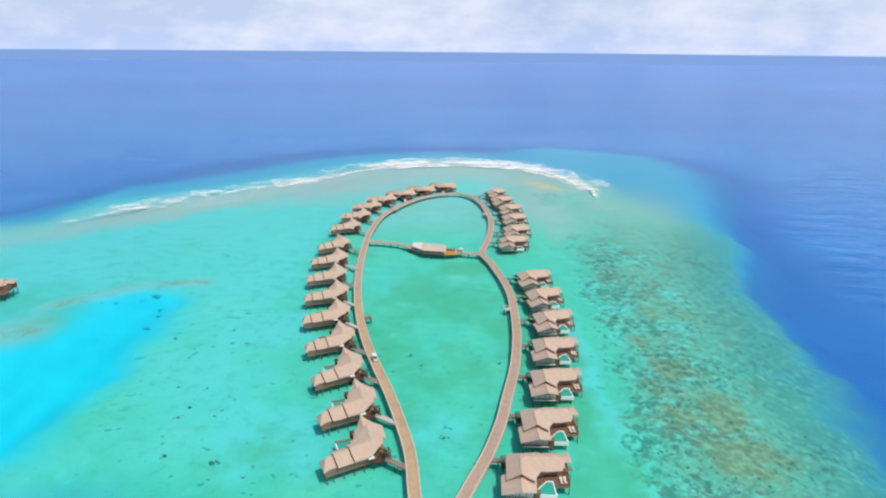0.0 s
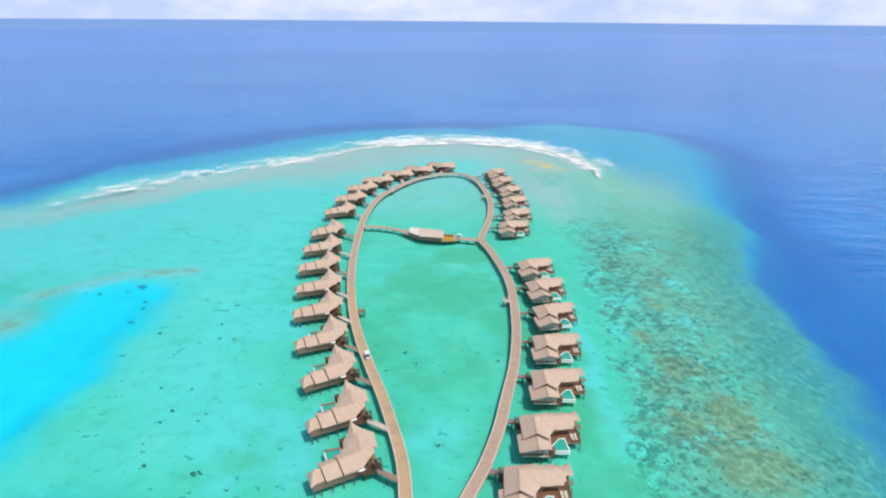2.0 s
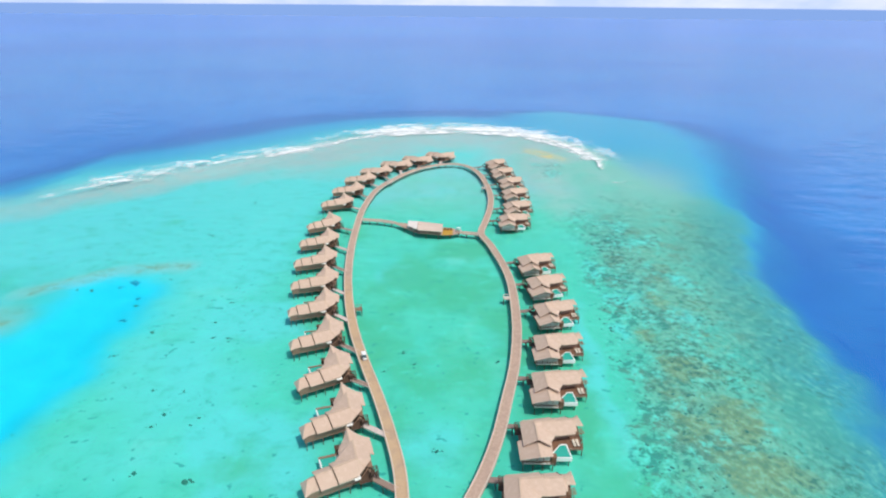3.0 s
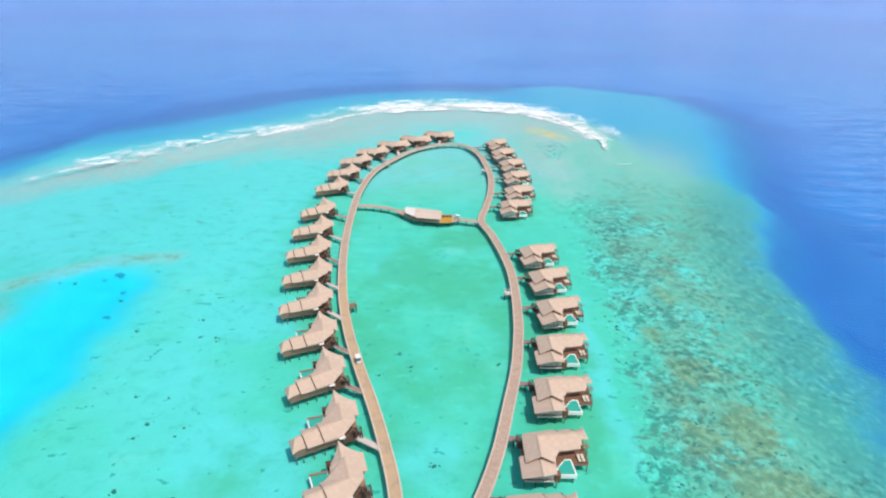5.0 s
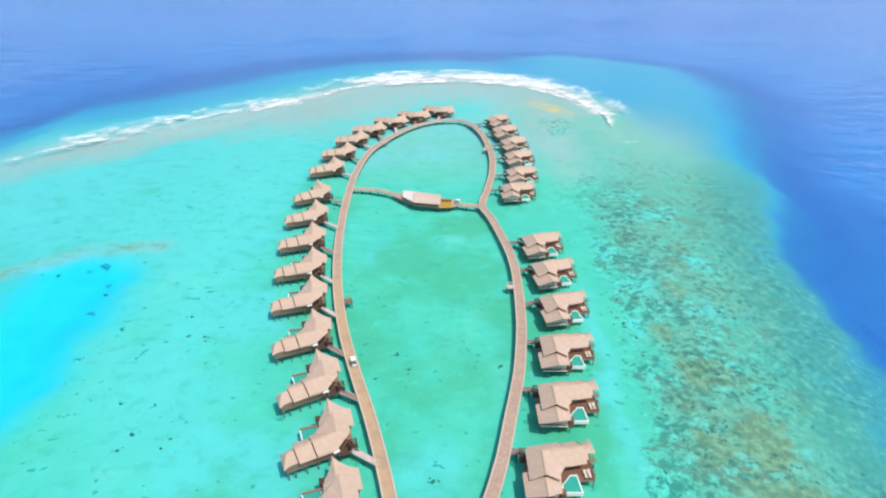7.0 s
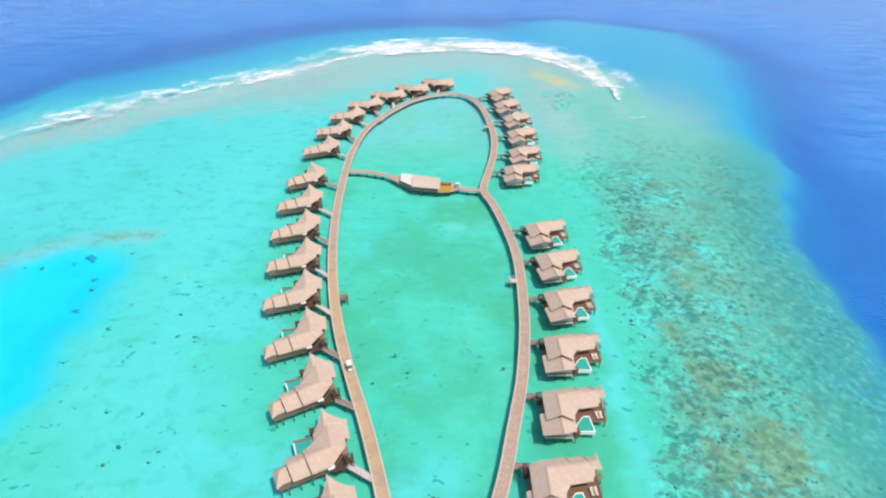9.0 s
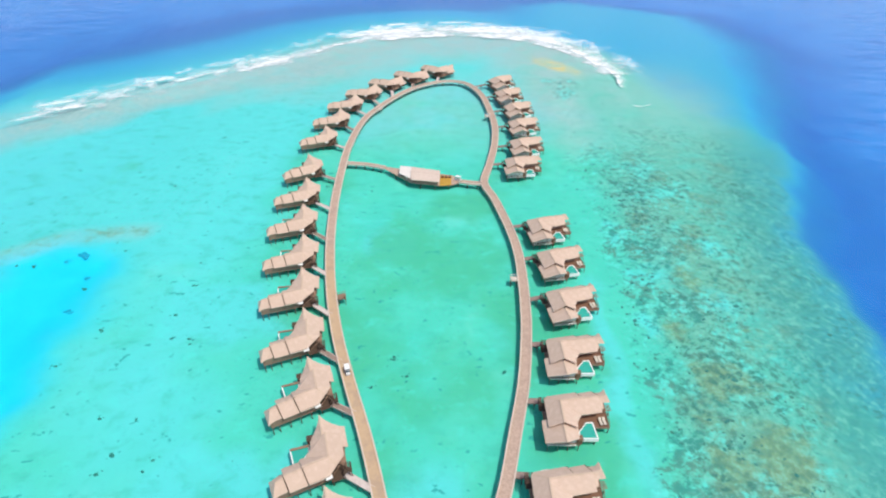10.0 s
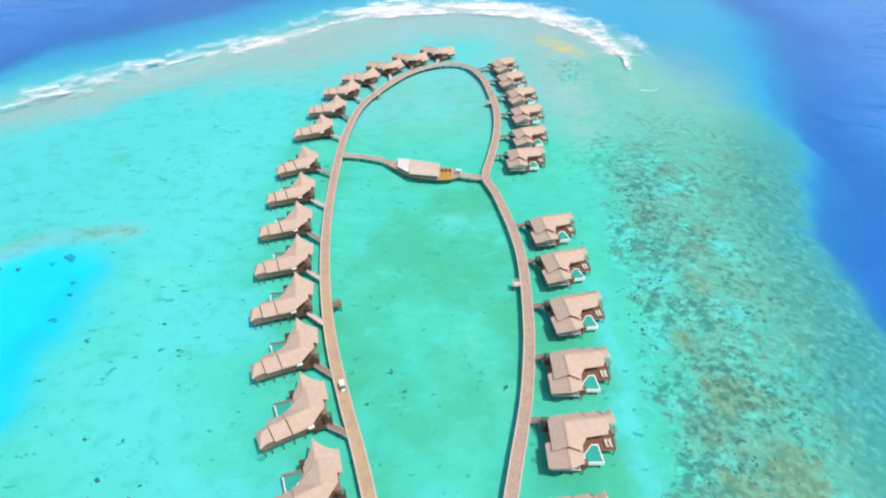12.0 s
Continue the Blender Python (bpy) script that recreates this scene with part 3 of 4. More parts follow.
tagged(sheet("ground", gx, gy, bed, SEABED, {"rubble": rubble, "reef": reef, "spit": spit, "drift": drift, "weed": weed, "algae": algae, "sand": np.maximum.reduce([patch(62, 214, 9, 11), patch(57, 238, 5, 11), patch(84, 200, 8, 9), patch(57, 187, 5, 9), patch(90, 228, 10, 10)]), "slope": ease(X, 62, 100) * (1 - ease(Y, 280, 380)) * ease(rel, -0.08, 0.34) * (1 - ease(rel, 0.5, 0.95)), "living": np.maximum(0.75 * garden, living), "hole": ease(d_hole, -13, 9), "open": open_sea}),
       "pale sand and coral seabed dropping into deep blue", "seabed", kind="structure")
wash = np.where(lagoon_side, 1 - ease(d_surf, 2, 14), 1 - ease(d_surf, 8, 42)) * (0.85 + 0.45 * wobble(X, Y, 55, 11)) * ease(Y, 270, 330) * ease(X, -245, -215)
wash = wash * (1 - ease(X, 66, 84) * (1 - ease(Y, 395, 430)))
wash = np.clip(wash * np.where((X > -70) & (X < 100), 1.0, 0.62), 0, 1)
tagged(sheet("water", gx, gy, np.zeros_like(X), WATER, {"wash": wash, "calm": ease(rel, -1.1, -0.05)}),
       "clear turquoise lagoon water and blue ocean", "sea", kind="structure")


def breaker(line, start, end, off, width, height, seed):
    """A breaking wave along part of the surf line: a foam ridge with a ragged trailing wash."""
    n = len(line)
    a, b = int(start * n), int(end * n)
    some = line[a:b + 1]
    nn = normals(some)
    rng = random.Random(seed)
    ph = [rng.uniform(0, 6.28) for _ in range(6)]
    cols = [(-0.7, 0.02, 0.0), (-0.5, 0.55, 0.72), (-0.28, 1.0, 1.0), (0.0, 0.75, 0.82), (0.45, 0.45, 0.56), (1.0, 0.2, 0.32), (1.7, 0.02, 0.0)]
    verts, body, faces = [], [], []
    for i, (p, q) in enumerate(zip(some, nn)):
        u = i / max(1, len(some) - 1)
        taper = min(1.0, 5 * u, 5 * (1 - u)) ** 0.6 * (0.86 + 0.14 * math.sin(i * 0.23 + ph[5]) * math.sin(i * 0.08 + ph[0]))
        wob = 1 + 0.35 * math.sin(i * 0.31 + ph[0]) * math.sin(i * 0.13 + ph[1])
        shift = 1.4 * math.sin(i * 0.17 + ph[2]) + 0.7 * math.sin(i * 0.47 + ph[3])
        for c, h, s in cols:
            r = off + shift + c * (1.75 if start < 0.3 else 1.45) * width * (0.25 + 0.75 * taper) * (wob if c > 0 else 1)
            verts.append((p.x + q.x * r, p.y + q.y * r, 0.05 + h * 0.03 * height * taper * (0.8 + 0.3 * math.sin(i * 0.9 + ph[4]))))
            body.append(s * taper * (1.04 if start < 0.42 else 1.14) * (0.8 + 0.25 * height))
    m = len(cols)
    for i in range(len(some) - 1):
        for k in range(m - 1):
            faces.append((i * m + k, i * m + k + 1, (i + 1) * m + k + 1, (i + 1) * m + k))
    me = bpy.data.meshes.new("breaking_wave")
    me.from_pydata(verts, [], faces)
    me.polygons.foreach_set("use_smooth", [True] * len(me.polygons))
    me.attributes.new("body", "FLOAT", "POINT").data.foreach_set("value", body)
    me.materials.append(FOAM)
    return tagged(new("breaking_wave", me), "white breaking wave of foam on the reef", "wave", "breakers along the reef", kind="stuff")


surf_line = spline(SURF[2:], 2.0)
for start, end, off, width, height, seed in [
        (0.000, 0.085, 1, 5.0, 0.6, 1), (0.03, 0.075, 11, 3.0, 0.5, 2), (0.135, 0.185, 19, 5.0, 0.7, 4),
        (0.180, 0.215, 25, 4.5, 0.7, 5), (0.165, 0.235, 11, 2.6, 0.3, 6), (0.235, 0.345, 3, 6.5, 0.8, 7), (0.27, 0.31, 15, 4.0, 0.6, 21), (0.33, 0.455, 0, 5.5, 0.7, 22), (0.43, 0.57, 9, 12.0, 1.0, 8),
        (0.45, 0.61, -9, 10.5, 0.7, 9), (0.50, 0.545, 27, 3.5, 0.6, 10), (0.57, 0.62, 26, 3.5, 0.6, 11), (0.55, 0.70, 8, 12.0, 1.0, 18), (0.59, 0.73, -8, 9.5, 0.8, 19),
        (0.68, 0.80, 3, 9.5, 0.9, 12), (0.72, 0.82, -8, 6.5, 0.6, 13), (0.785, 0.86, 1, 6.5, 0.8, 20), (0.82, 0.915, 1, 6.0, 0.8, 14), (0.90, 0.955, 0, 3.0, 0.3, 24), (0.62, 0.70, 19, 4.0, 0.6, 16)]:
    breaker(surf_line, start, end, off, width, height, seed)
breaker(spline([(94, 363), (100, 361), (108, 362)], 1.0), 0.0, 1.0, 0, 1.1, 0.2, 25)


def bed_height(x, y):
    i, j = np.searchsorted(gx, x), np.searchsorted(gy, y)
    return float(bed[min(j, len(gy) - 1), min(i, len(gx) - 1)])


def coral_lump(bm, x, y, z, r, h, rng, rings=3, around=7):
    """A low, lumpy coral head."""
    last = None
    ph = rng.uniform(0, 6.28)
    for k in range(rings):
        a = k / rings * 1.45
        ring = []
        for s in range(around):
            t = s * math.tau / around
            rr = r * math.cos(a) * (0.8 + 0.25 * math.sin(2 * t + ph) + 0.2 * rng.random())
            ring.append(bm.verts.new((x + rr * math.cos(t), y + rr * math.sin(t), z + h * math.sin(a) * (0.85 + 0.3 * rng.random()))))
        if last:
            for s in range(around):
                bm.faces.new((last[s], last[(s + 1) % around], ring[(s + 1) % around], ring[s]))
        last = ring
    bm.faces.new(last)


def coral_head(x, y, r, seed, kind=None):
    bm = bmesh.new()
    rng = random.Random(seed)
    coral_lump(bm, 0, 0, -0.15, 0.7 * r, 0.4 * r, rng, 4, 9)
    for _ in range(rng.randint(2, 4)):
        coral_lump(bm, rng.uniform(-1.5, 1.5) * r, rng.uniform(-1.1, 1.1) * r, -0.15, rng.uniform(0.25, 0.5) * r, 0.25 * r, rng)
    ob = part("coral_head", bm, kind or CORAL, None)
    ob.data.polygons.foreach_set("use_smooth", [True] * len(ob.data.polygons))
    ob.matrix_basis = pose(x, y, bed_height(x, y))
    return tagged(ob, "coral head under the clear lagoon water", "coral", "coral heads in the lagoon")


# ---- boardwalk ----
LOOP = [(-6, 88), (-9.5, 104), (-11.9, 119), (-15.3, 131), (-20.2, 145.5), (-26.2, 161), (-31.8, 176.5), (-36.3, 192), (-40, 208), (-43.6, 228.5),
        (-46.4, 252), (-48.3, 279), (-49, 302), (-47.0, 330), (-41.5, 349.5), (-29, 375), (-16, 389), (-3.4, 394.3), (7, 389), (14.2, 372), (17.8, 350),
        (19.5, 328), (18.2, 306), (15.0, 286), (12.2, 269.5), (15.8, 256), (20, 235.5), (21.9, 220), (22.1, 205), (21.7, 192), (20.9, 180.5), (18.6, 163),
        (14.9, 146), (11.8, 132.5), (7.8, 120), (3.5, 109.8), (-1.5, 98)]
DECK_Z = 1.15


def ribbon(bm, line, closed, a, b, z0, z1):
    """A solid band along a plan line between two offsets."""
    nn = normals(line, closed)
    rows = [[bm.verts.new((p.x + q.x * o, p.y + q.y * o, z)) for o, z in ((a, z0), (b, z0), (b, z1), (a, z1))] for p, q in zip(line, nn)]
    n = len(rows)
    for i in range(n if closed else n - 1):
        r, s = rows[i], rows[(i + 1) % n]
        for k in range(4):
            bm.faces.new((r[k], r[(k + 1) % 4], s[(k + 1) % 4], s[k]))
    if not closed:
        bm.faces.new(rows[0][::-1])
        bm.faces.new(rows[-1])


def boardwalk(name, label, line, closed, width, post_step):
    walkway = tagged(empty(name), label, "boardwalk", kind="structure")
    half = width / 2
    for nm, a, b, z0, z1, mat in (("decking", -half, half, DECK_Z - 0.16, DECK_Z, BOARDS), ("kerb", half, half + 0.34, DECK_Z - 0.5, DECK_Z + 0.2, KERB),
                                  ("kerb", -half - 0.34, -half, DECK_Z - 0.5, DECK_Z + 0.2, KERB), ("joist", -half + 0.35, -half + 0.6, DECK_Z - 0.5, DECK_Z - 0.17, PILE),
                                  ("joist", half - 0.6, half - 0.35, DECK_Z - 0.5, DECK_Z - 0.17, PILE)):
        bm = bmesh.new()
        ribbon(bm, line, closed, a, b, z0, z1)
        part(nm, bm, mat, walkway)
    first, nn = None, normals(line, closed)
    for i in range(0, len(line), post_step):
        p, q = line[i], nn[i]
        for side in (-1, 1):
            x, y = p.x + q.x * side * (half - 0.45), p.y + q.y * side * (half - 0.45)
            if first is None:
                bm = bmesh.new()
                tube(bm, 0, 0, -3.4, DECK_Z - 0.17, 0.15, 6)
                first = part("post", bm, PILE, walkway)
                first.matrix_basis = pose(x, y, 0)
            else:
                twin(first, pose(x, y, 0), walkway)
    return walkway


loop_line = spline(LOOP, 1.0, True)
boardwalk("walkway", "weathered grey-pink timber boardwalk loop on piles", loop_line, True, 2.5, 5)
boardwalk("footbridge", "narrow timber footbridge across the lagoon", spline([(-47, 285.2), (-38, 284.2), (-30, 281.5)], 1.0), False, 1.8, 4)
boardwalk("footbridge", "narrow timber footbridge beside the pavilion", spline([(1.5, 270.6), (6, 269.4), (11.2, 268.6)], 1.0), False, 1.9, 4)


def landing(x, y, turn, w, d, rail, boards, label):
    """A small square platform beside the boardwalk, with a bench and steps to the water."""
    t = tagged(empty("landing_platform", pose(x, y, 0, 0, 0, turn)), label, "platform", "landings along the boardwalk")
    bm = bmesh.new()
    box(bm, -w / 2, w / 2, -d / 2, d / 2, DECK_Z - 0.2, DECK_Z - 0.02)
    part("deck", bm, boards, t)
    for y0 in (-d / 2, d / 2 - 0.1):
        bm = bmesh.new()
        box(bm, -w / 2, w / 2, y0, y0 + 0.1, DECK_Z + 0.85, DECK_Z + 0.95)
        for k in range(4):
            xx = -w / 2 + 0.05 + k * (w - 0.2) / 3
            box(bm, xx, xx + 0.1, y0, y0 + 0.1, DECK_Z - 0.01, DECK_Z + 0.85)
        part("railing", bm, rail, t)
    bm = bmesh.new()
    box(bm, w / 2 - 0.6, w / 2 - 0.15, -d / 2 + 0.3, d / 2 - 0.3, DECK_Z + 0.35, DECK_Z + 0.45)
    box(bm, w / 2 - 0.55, w / 2 - 0.2, -d / 2 + 0.4, -d / 2 + 0.5, DECK_Z - 0.02, DECK_Z + 0.35)
    box(bm, w / 2 - 0.55, w / 2 - 0.2, d / 2 - 0.5, d / 2 - 0.4, DECK_Z - 0.02, DECK_Z + 0.35)
    part("bench", bm, boards, t)
    for sx in (-1, 1):
        for sy in (-1, 1):
            bm = bmesh.new()
            tube(bm, sx * (w / 2 - 0.25), sy * (d / 2 - 0.25), -3.4, DECK_Z - 0.2, 0.13, 6)
            part("post", bm, PILE, t)


for x, y, turn, w, d, worn in ((-34.1, 195.2, 16, 2.6, 2.5, True), (19.3, 205.6, 180, 2.4, 2.2, False), (-40.4, 348.8, -28, 2.8, 2.6, False), (16.2, 341.0, 175, 2.6, 2.4, False)):
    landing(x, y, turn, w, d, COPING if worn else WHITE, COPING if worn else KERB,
            "small dark-brown timber landing platform beside the boardwalk" if worn else "small pale timber landing platform beside the boardwalk")


# ---- overwater villa ----
def build_villa(cut):
    """cut: the corner of the roof over the entrance is cut back to leave the porch open. Origin under the roof corner above the entrance; x runs out to sea, the long wing lies along y = 0, the bedroom block at -y."""
    v = tagged(empty("water_villa"), "thatched overwater villa on timber stilts with private pool", "villa", "water villas along the boardwalk")
    ze, zr, xr, yr = (4.0, 6.06, 3.2, -2.6) if cut else (4.4, 6.4, 3.2, -2.6)
    s1, s2, end, end_w = (8.03, 12.12, 15.7, 0.06) if cut else (7.8, 12.0, 15.6, 0.45)
    turn = radians(10.8)

    def wing(u, w, z=None):
        """A place in the wing, which splays a little from the bedroom block: u along its eave, w across."""
        x, y = u * math.cos(turn) - w * math.sin(turn), u * math.sin(turn) + w * math.cos(turn)
        return (x, y) if z is None else (x, y, z)

    def wing_box(bm, u0, u1, w0, w1, z0, z1):
        prism(bm, [wing(u0, w0), wing(u1, w0), wing(u1, w1), wing(u0, w1)], z0, z1)

    wr = -3.02 if cut else -3.16

    # hipped corner roof over the living room
    bm = bmesh.new()
    c0, c1 = ((-0.2, -3.6, ze), wing(3.5, 0.15, ze)) if cut else ((-0.2, -0.5, ze), wing(0.5, 0.15, ze))
    slab(bm, [c1, wing(s1, 0.15, ze), wing(s1 + 0.35, wr, zr), (xr, yr, zr)])
    slab(bm, [c0, c1, (xr, yr, zr)])
    slab(bm, [c0, (xr, yr, zr), (xr, -8.8, zr), (-0.2, -8.8, ze)])
    slab(bm, [(xr, yr, zr), wing(6.9, -6.6, ze), (6.8, -7.2, ze), (6.6, -8.8, ze + 0.1), (xr, -8.8, zr)])
    slab(bm, [(xr, yr, zr), wing(s1 + 0.35, wr, zr), wing(s1 + 0.35, -6.6, ze), wing(6.9, -6.6, ze)])
    roof = part("roof", bm, THATCH, v, "hipped sand-coloured thatch roof")
    bm = bmesh.new()
    beam(bm, (xr, yr, zr + 0.02), wing(s1 + 0.45, wr, zr + 0.02), 0.4, 0.12)
    part("ridge_cap", bm, RIDGE, roof)
    bm = bmesh.new()
    beam(bm, (xr, yr + 0.1, zr + 0.02), (xr, -9.0, zr + 0.02), 0.4, 0.12)
    part("ridge_cap", bm, RIDGE, roof)
    bm = bmesh.new()
    beam(bm, (xr, yr, zr - 0.02), ((c0[0] + c1[0]) / 2, (c0[1] + c1[1]) / 2, ze), 0.3, 0.1)
    part("hip_cap", bm, RIDGE, roof)
    bm = bmesh.new()   # dark louvre in the small gable
    slab(bm, [(xr - 0.6, -8.86, zr - 0.6), (xr + 0.6, -8.86, zr - 0.6), (xr, -8.95, zr + 0.0)], 0.12)
    part("gable_vent", bm, DARKWOOD, roof, "dark slatted gable vent")

    # lower gabled roof with a raised prow over the bedroom
    a0, az, ar = -6.1, (2.95 if cut else 3.3), (5.16 if cut else 5.4)
    south = -11.8 if cut else -12.2
    ax, prow, lift = (3.9, -14.3, 0.35) if cut else (3.1, -13.5, 0.12)

    def verge(x0, y0, k):
        """A place on the curved verge from the eave at x0, y0 up to the prow."""
        return (x0 + (ax - x0) * k, y0 + (prow - y0) * k ** (2.2 if cut else 1.0), az + (ar + lift - az) * k - (0.12 if cut and 0 < k < 1 else 0))

    bm = bmesh.new()
    slab(bm, [(-1.4, a0, az), (ax, a0, ar), (ax, -9.0, ar)] + [verge(-1.35, south, k) for k in (1.0, 0.75, 0.5, 0.25, 0.0)])
    slab(bm, [(6.9, -8.0, az)] + [verge(6.7, south + 1.4, k) for k in (0.0, 0.25, 0.5, 0.75, 1.0)] + [(ax, -9.0, ar), (ax, a0, ar), (6.6, a0, az + 0.28)])
    proof = part("bedroom_roof", bm, THATCH, v, "gabled thatch roof with a raised prow")
    bm = bmesh.new()
    beam(bm, (ax, -8.9, ar + 0.02), (ax, prow - 0.2, ar + lift + 0.06), 0.34, 0.12)
    part("ridge_cap", bm, RIDGE, proof)
    for px, py in ((-1.35, south), (6.7, south + 1.4)):
        bm = bmesh.new()
        for k in (0.0, 0.25, 0.5, 0.75):
            p, q = verge(px, py, k), verge(px, py, k + 0.25)
            beam(bm, (p[0], p[1] - 0.05, p[2] - 0.14), (q[0], q[1] - 0.05, q[2] - 0.14), 0.1, 0.24)
        part("barge_board", bm, KERB, proof)

    # two lower roofs stepping out to sea
    bm = bmesh.new()
    slab(bm, [wing(s1 - 0.5, 0.05, ze - 0.4), wing(s2, 0.05, ze - 0.4), wing(s2 + 0.35, wr, zr - 0.45), wing(s1 - 0.5, wr, zr - 0.45)])
    slab(bm, [wing(s1 - 0.5, wr, zr - 0.45), wing(s2 + 0.35, wr, zr - 0.45), wing(s2 + 0.35, -6.4, ze - 0.4), wing(s1 - 0.5, -6.4, ze - 0.4)])
    mid = part("wing_roof", bm, THATCH, v, "lower thatch roof over the wing")
    bm = bmesh.new()
    beam(bm, wing(s1 + 0.3, wr, zr - 0.43), wing(s2 + 0.45, wr, zr - 0.43), 0.36, 0.12)
    part("ridge_cap", bm, RIDGE, mid)
    bm = bmesh.new()
    tip = wing(14.4, -2.7, zr - 0.85)
    slab(bm, [wing(s2 - 0.5, -0.55, ze - 0.45), wing(14.3, -0.5, ze - 0.55), wing(end, end_w, ze - 0.7), tip, wing(s2 - 0.5, wr, zr - 0.95)])
    if cut:
        slab(bm, [wing(end, end_w, ze - 0.7), wing(end - 0.1, -4.6, ze - 0.7), tip])
        slab(bm, [tip, wing(end - 0.1, -4.6, ze - 0.7), wing(13.2, -5.2, ze - 0.65), wing(s2 - 0.5, -5.4, ze - 0.65), wing(s2 - 0.5, wr, zr - 0.95)])
    else:                                     # stops short of the pergola over the sun deck
        slab(bm, [wing(end, end_w, ze - 0.7), wing(end - 0.1, -3.7, ze - 0.6), tip])
        slab(bm, [tip, wing(end - 0.1, -3.7, ze - 0.6), wing(13.5, -3.9, ze - 0.1), wing(13.2, -5.2, ze - 0.65), wing(s2 - 0.5, -5.4, ze - 0.65), wing(s2 - 0.5, wr, zr - 0.95)])
    far = part("sea_end_roof", bm, THATCH, v, "hipped thatch roof at the seaward end")
    bm = bmesh.new()
    beam(bm, wing(s2 + 0.3, wr, zr - 0.92), (tip[0], tip[1], tip[2] + 0.02), 0.34, 0.12)
    part("ridge_cap", bm, RIDGE, far)
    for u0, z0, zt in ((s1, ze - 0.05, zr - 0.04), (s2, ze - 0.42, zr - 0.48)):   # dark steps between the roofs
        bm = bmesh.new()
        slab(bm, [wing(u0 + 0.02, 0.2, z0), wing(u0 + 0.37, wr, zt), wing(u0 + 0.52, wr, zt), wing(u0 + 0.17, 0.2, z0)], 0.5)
        part("step_board", bm, DARKWOOD, v, "dark face at the roof step")

    # walls
    back = -0.6 if cut else -0.28
    bm = bmesh.new()
    prism(bm, ([(0.55, -3.6), wing(3.4, -0.9)] if cut else [(0.55, -0.15)]) + [wing(s1, back), wing(s1, -5.6), (0.55, -4.7)], 1.25 if cut else 0.95, ze - 0.15)
    part("living_room_wall", bm, TIMBER, v)
    bm = bmesh.new()
    wing_box(bm, s1, 13.0, -4.9, back, 1.25 if cut else 0.95, ze - 0.65)
    part("wing_wall", bm, TIMBER, v)
    bm = bmesh.new()
    wing_box(bm, 13.0, 15.2, back - 0.22, back, 1.25 if cut else 0.95, ze - 0.9)
    part("screen_wall", bm, TIMBER, v)
    bm = bmesh.new()
    prism(bm, [(0.2, -4.7), (0.2, -7.0), (-0.5, -7.0), (-0.5, -10.9), (6.1, -10.9), (6.1, -4.7)], 1.62, az + 0.3)
    part("bedroom_wall", bm, TIMBER, v)
    bm = bmesh.new()
    prism(bm, [(-0.4, -10.95), (6.0, -10.95), (6.0, -10.8), (-0.4, -10.8)], az - 0.1, az + 0.2)
    slab(bm, [(0.0, -11.0, az + 0.22), (5.8, -11.0, az + 0.22), (ax, -11.05, ar - 0.3)], 0.06)
    part("gable_panel", bm, THATCH, v, "thatched gable panel")
    for k in range(4):                       # white-framed bedroom windows
        x0 = -0.25 + k * 1.6
        w = bmesh.new()
        box(w, x0, x0 + 1.35, -11.02, -10.9, 1.75, 3.1)
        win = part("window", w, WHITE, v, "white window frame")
        w = bmesh.new()
        box(w, x0 + 0.14, x0 + 1.21, -11.05, -11.025, 1.88, 2.97)
        part("pane", w, CURTAIN, win)
    bm = bmesh.new()
    box(bm, -0.6, 6.0, -11.65, -10.9, 1.42, 1.6)
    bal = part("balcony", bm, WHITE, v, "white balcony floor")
    bm = bmesh.new()
    box(bm, -0.6, 6.0, -11.7, -11.62, 2.35, 2.43)
    for k in range(9):
        box(bm, -0.6 + k * 0.815, -0.52 + k * 0.815, -11.7, -11.62, 1.6, 2.35)
    part("railing", bm, COPING, bal, "brown timber balcony railing")
    bm = bmesh.new()                          # pale gutter and awning on the approach side
    beam(bm, wing(4.6 if cut else 2.6, 0.2, ze - 0.32), wing(s1, 0.2, ze - 0.32), 0.12, 0.14)
    part("gutter", bm, KERB, v)
    bm = bmesh.new()
    a0, a1 = (3.0, 4.5) if cut else (2.3, 4.1)
    slab(bm, [wing(a0, -0.3, ze - 0.4), wing(a1, -0.3, ze - 0.4), wing(a1, 0.6, ze - 0.55), wing(a0, 0.6, ze - 0.55)], 0.1)
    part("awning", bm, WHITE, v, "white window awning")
    bm = bmesh.new()                          # entrance porch with a dark gate frame
    box(bm, -1.3, 0.5, -1.9, 0.75, 1.45, 1.61)
    if cut:
        prism(bm, [(0.5, -3.3), (0.5, 0.75), wing(3.3, 0.5), wing(3.3, -0.5)], 1.604, 1.66)
    for px, py in ((-1.2, 0.65), (-1.2, -1.8), (0.3, 0.65)):
        box(bm, px - 0.08, px + 0.08, py - 0.08, py + 0.08, 1.61, 3.4)
    porch = part("porch", bm, DARKWOOD, v, "dark timber entrance porch")
    if cut:
        bm = bmesh.new()
        for p in ((-0.9, 0.3), (0.9, -0.5)):
            beam(bm, (p[0], p[1], 1.66), (0.0, -0.6, 4.0), 0.2, 0.2)
        beam(bm, (0.0, -0.6, 3.95), (1.9, -2.0, 3.85), 0.2, 0.2)
        part("gate_frame", bm, DARKWOOD, porch)
        bm = bmesh.new()
        prism(bm, [(0.62, -3.75), wing(3.45, -0.5), wing(3.5, -0.42), (0.55, -3.66)], 1.66, 3.5)
        part("entrance_screen", bm, DARKWOOD, porch, "dark slatted entrance screen")
    for k in range(7):
        w = bmesh.new()
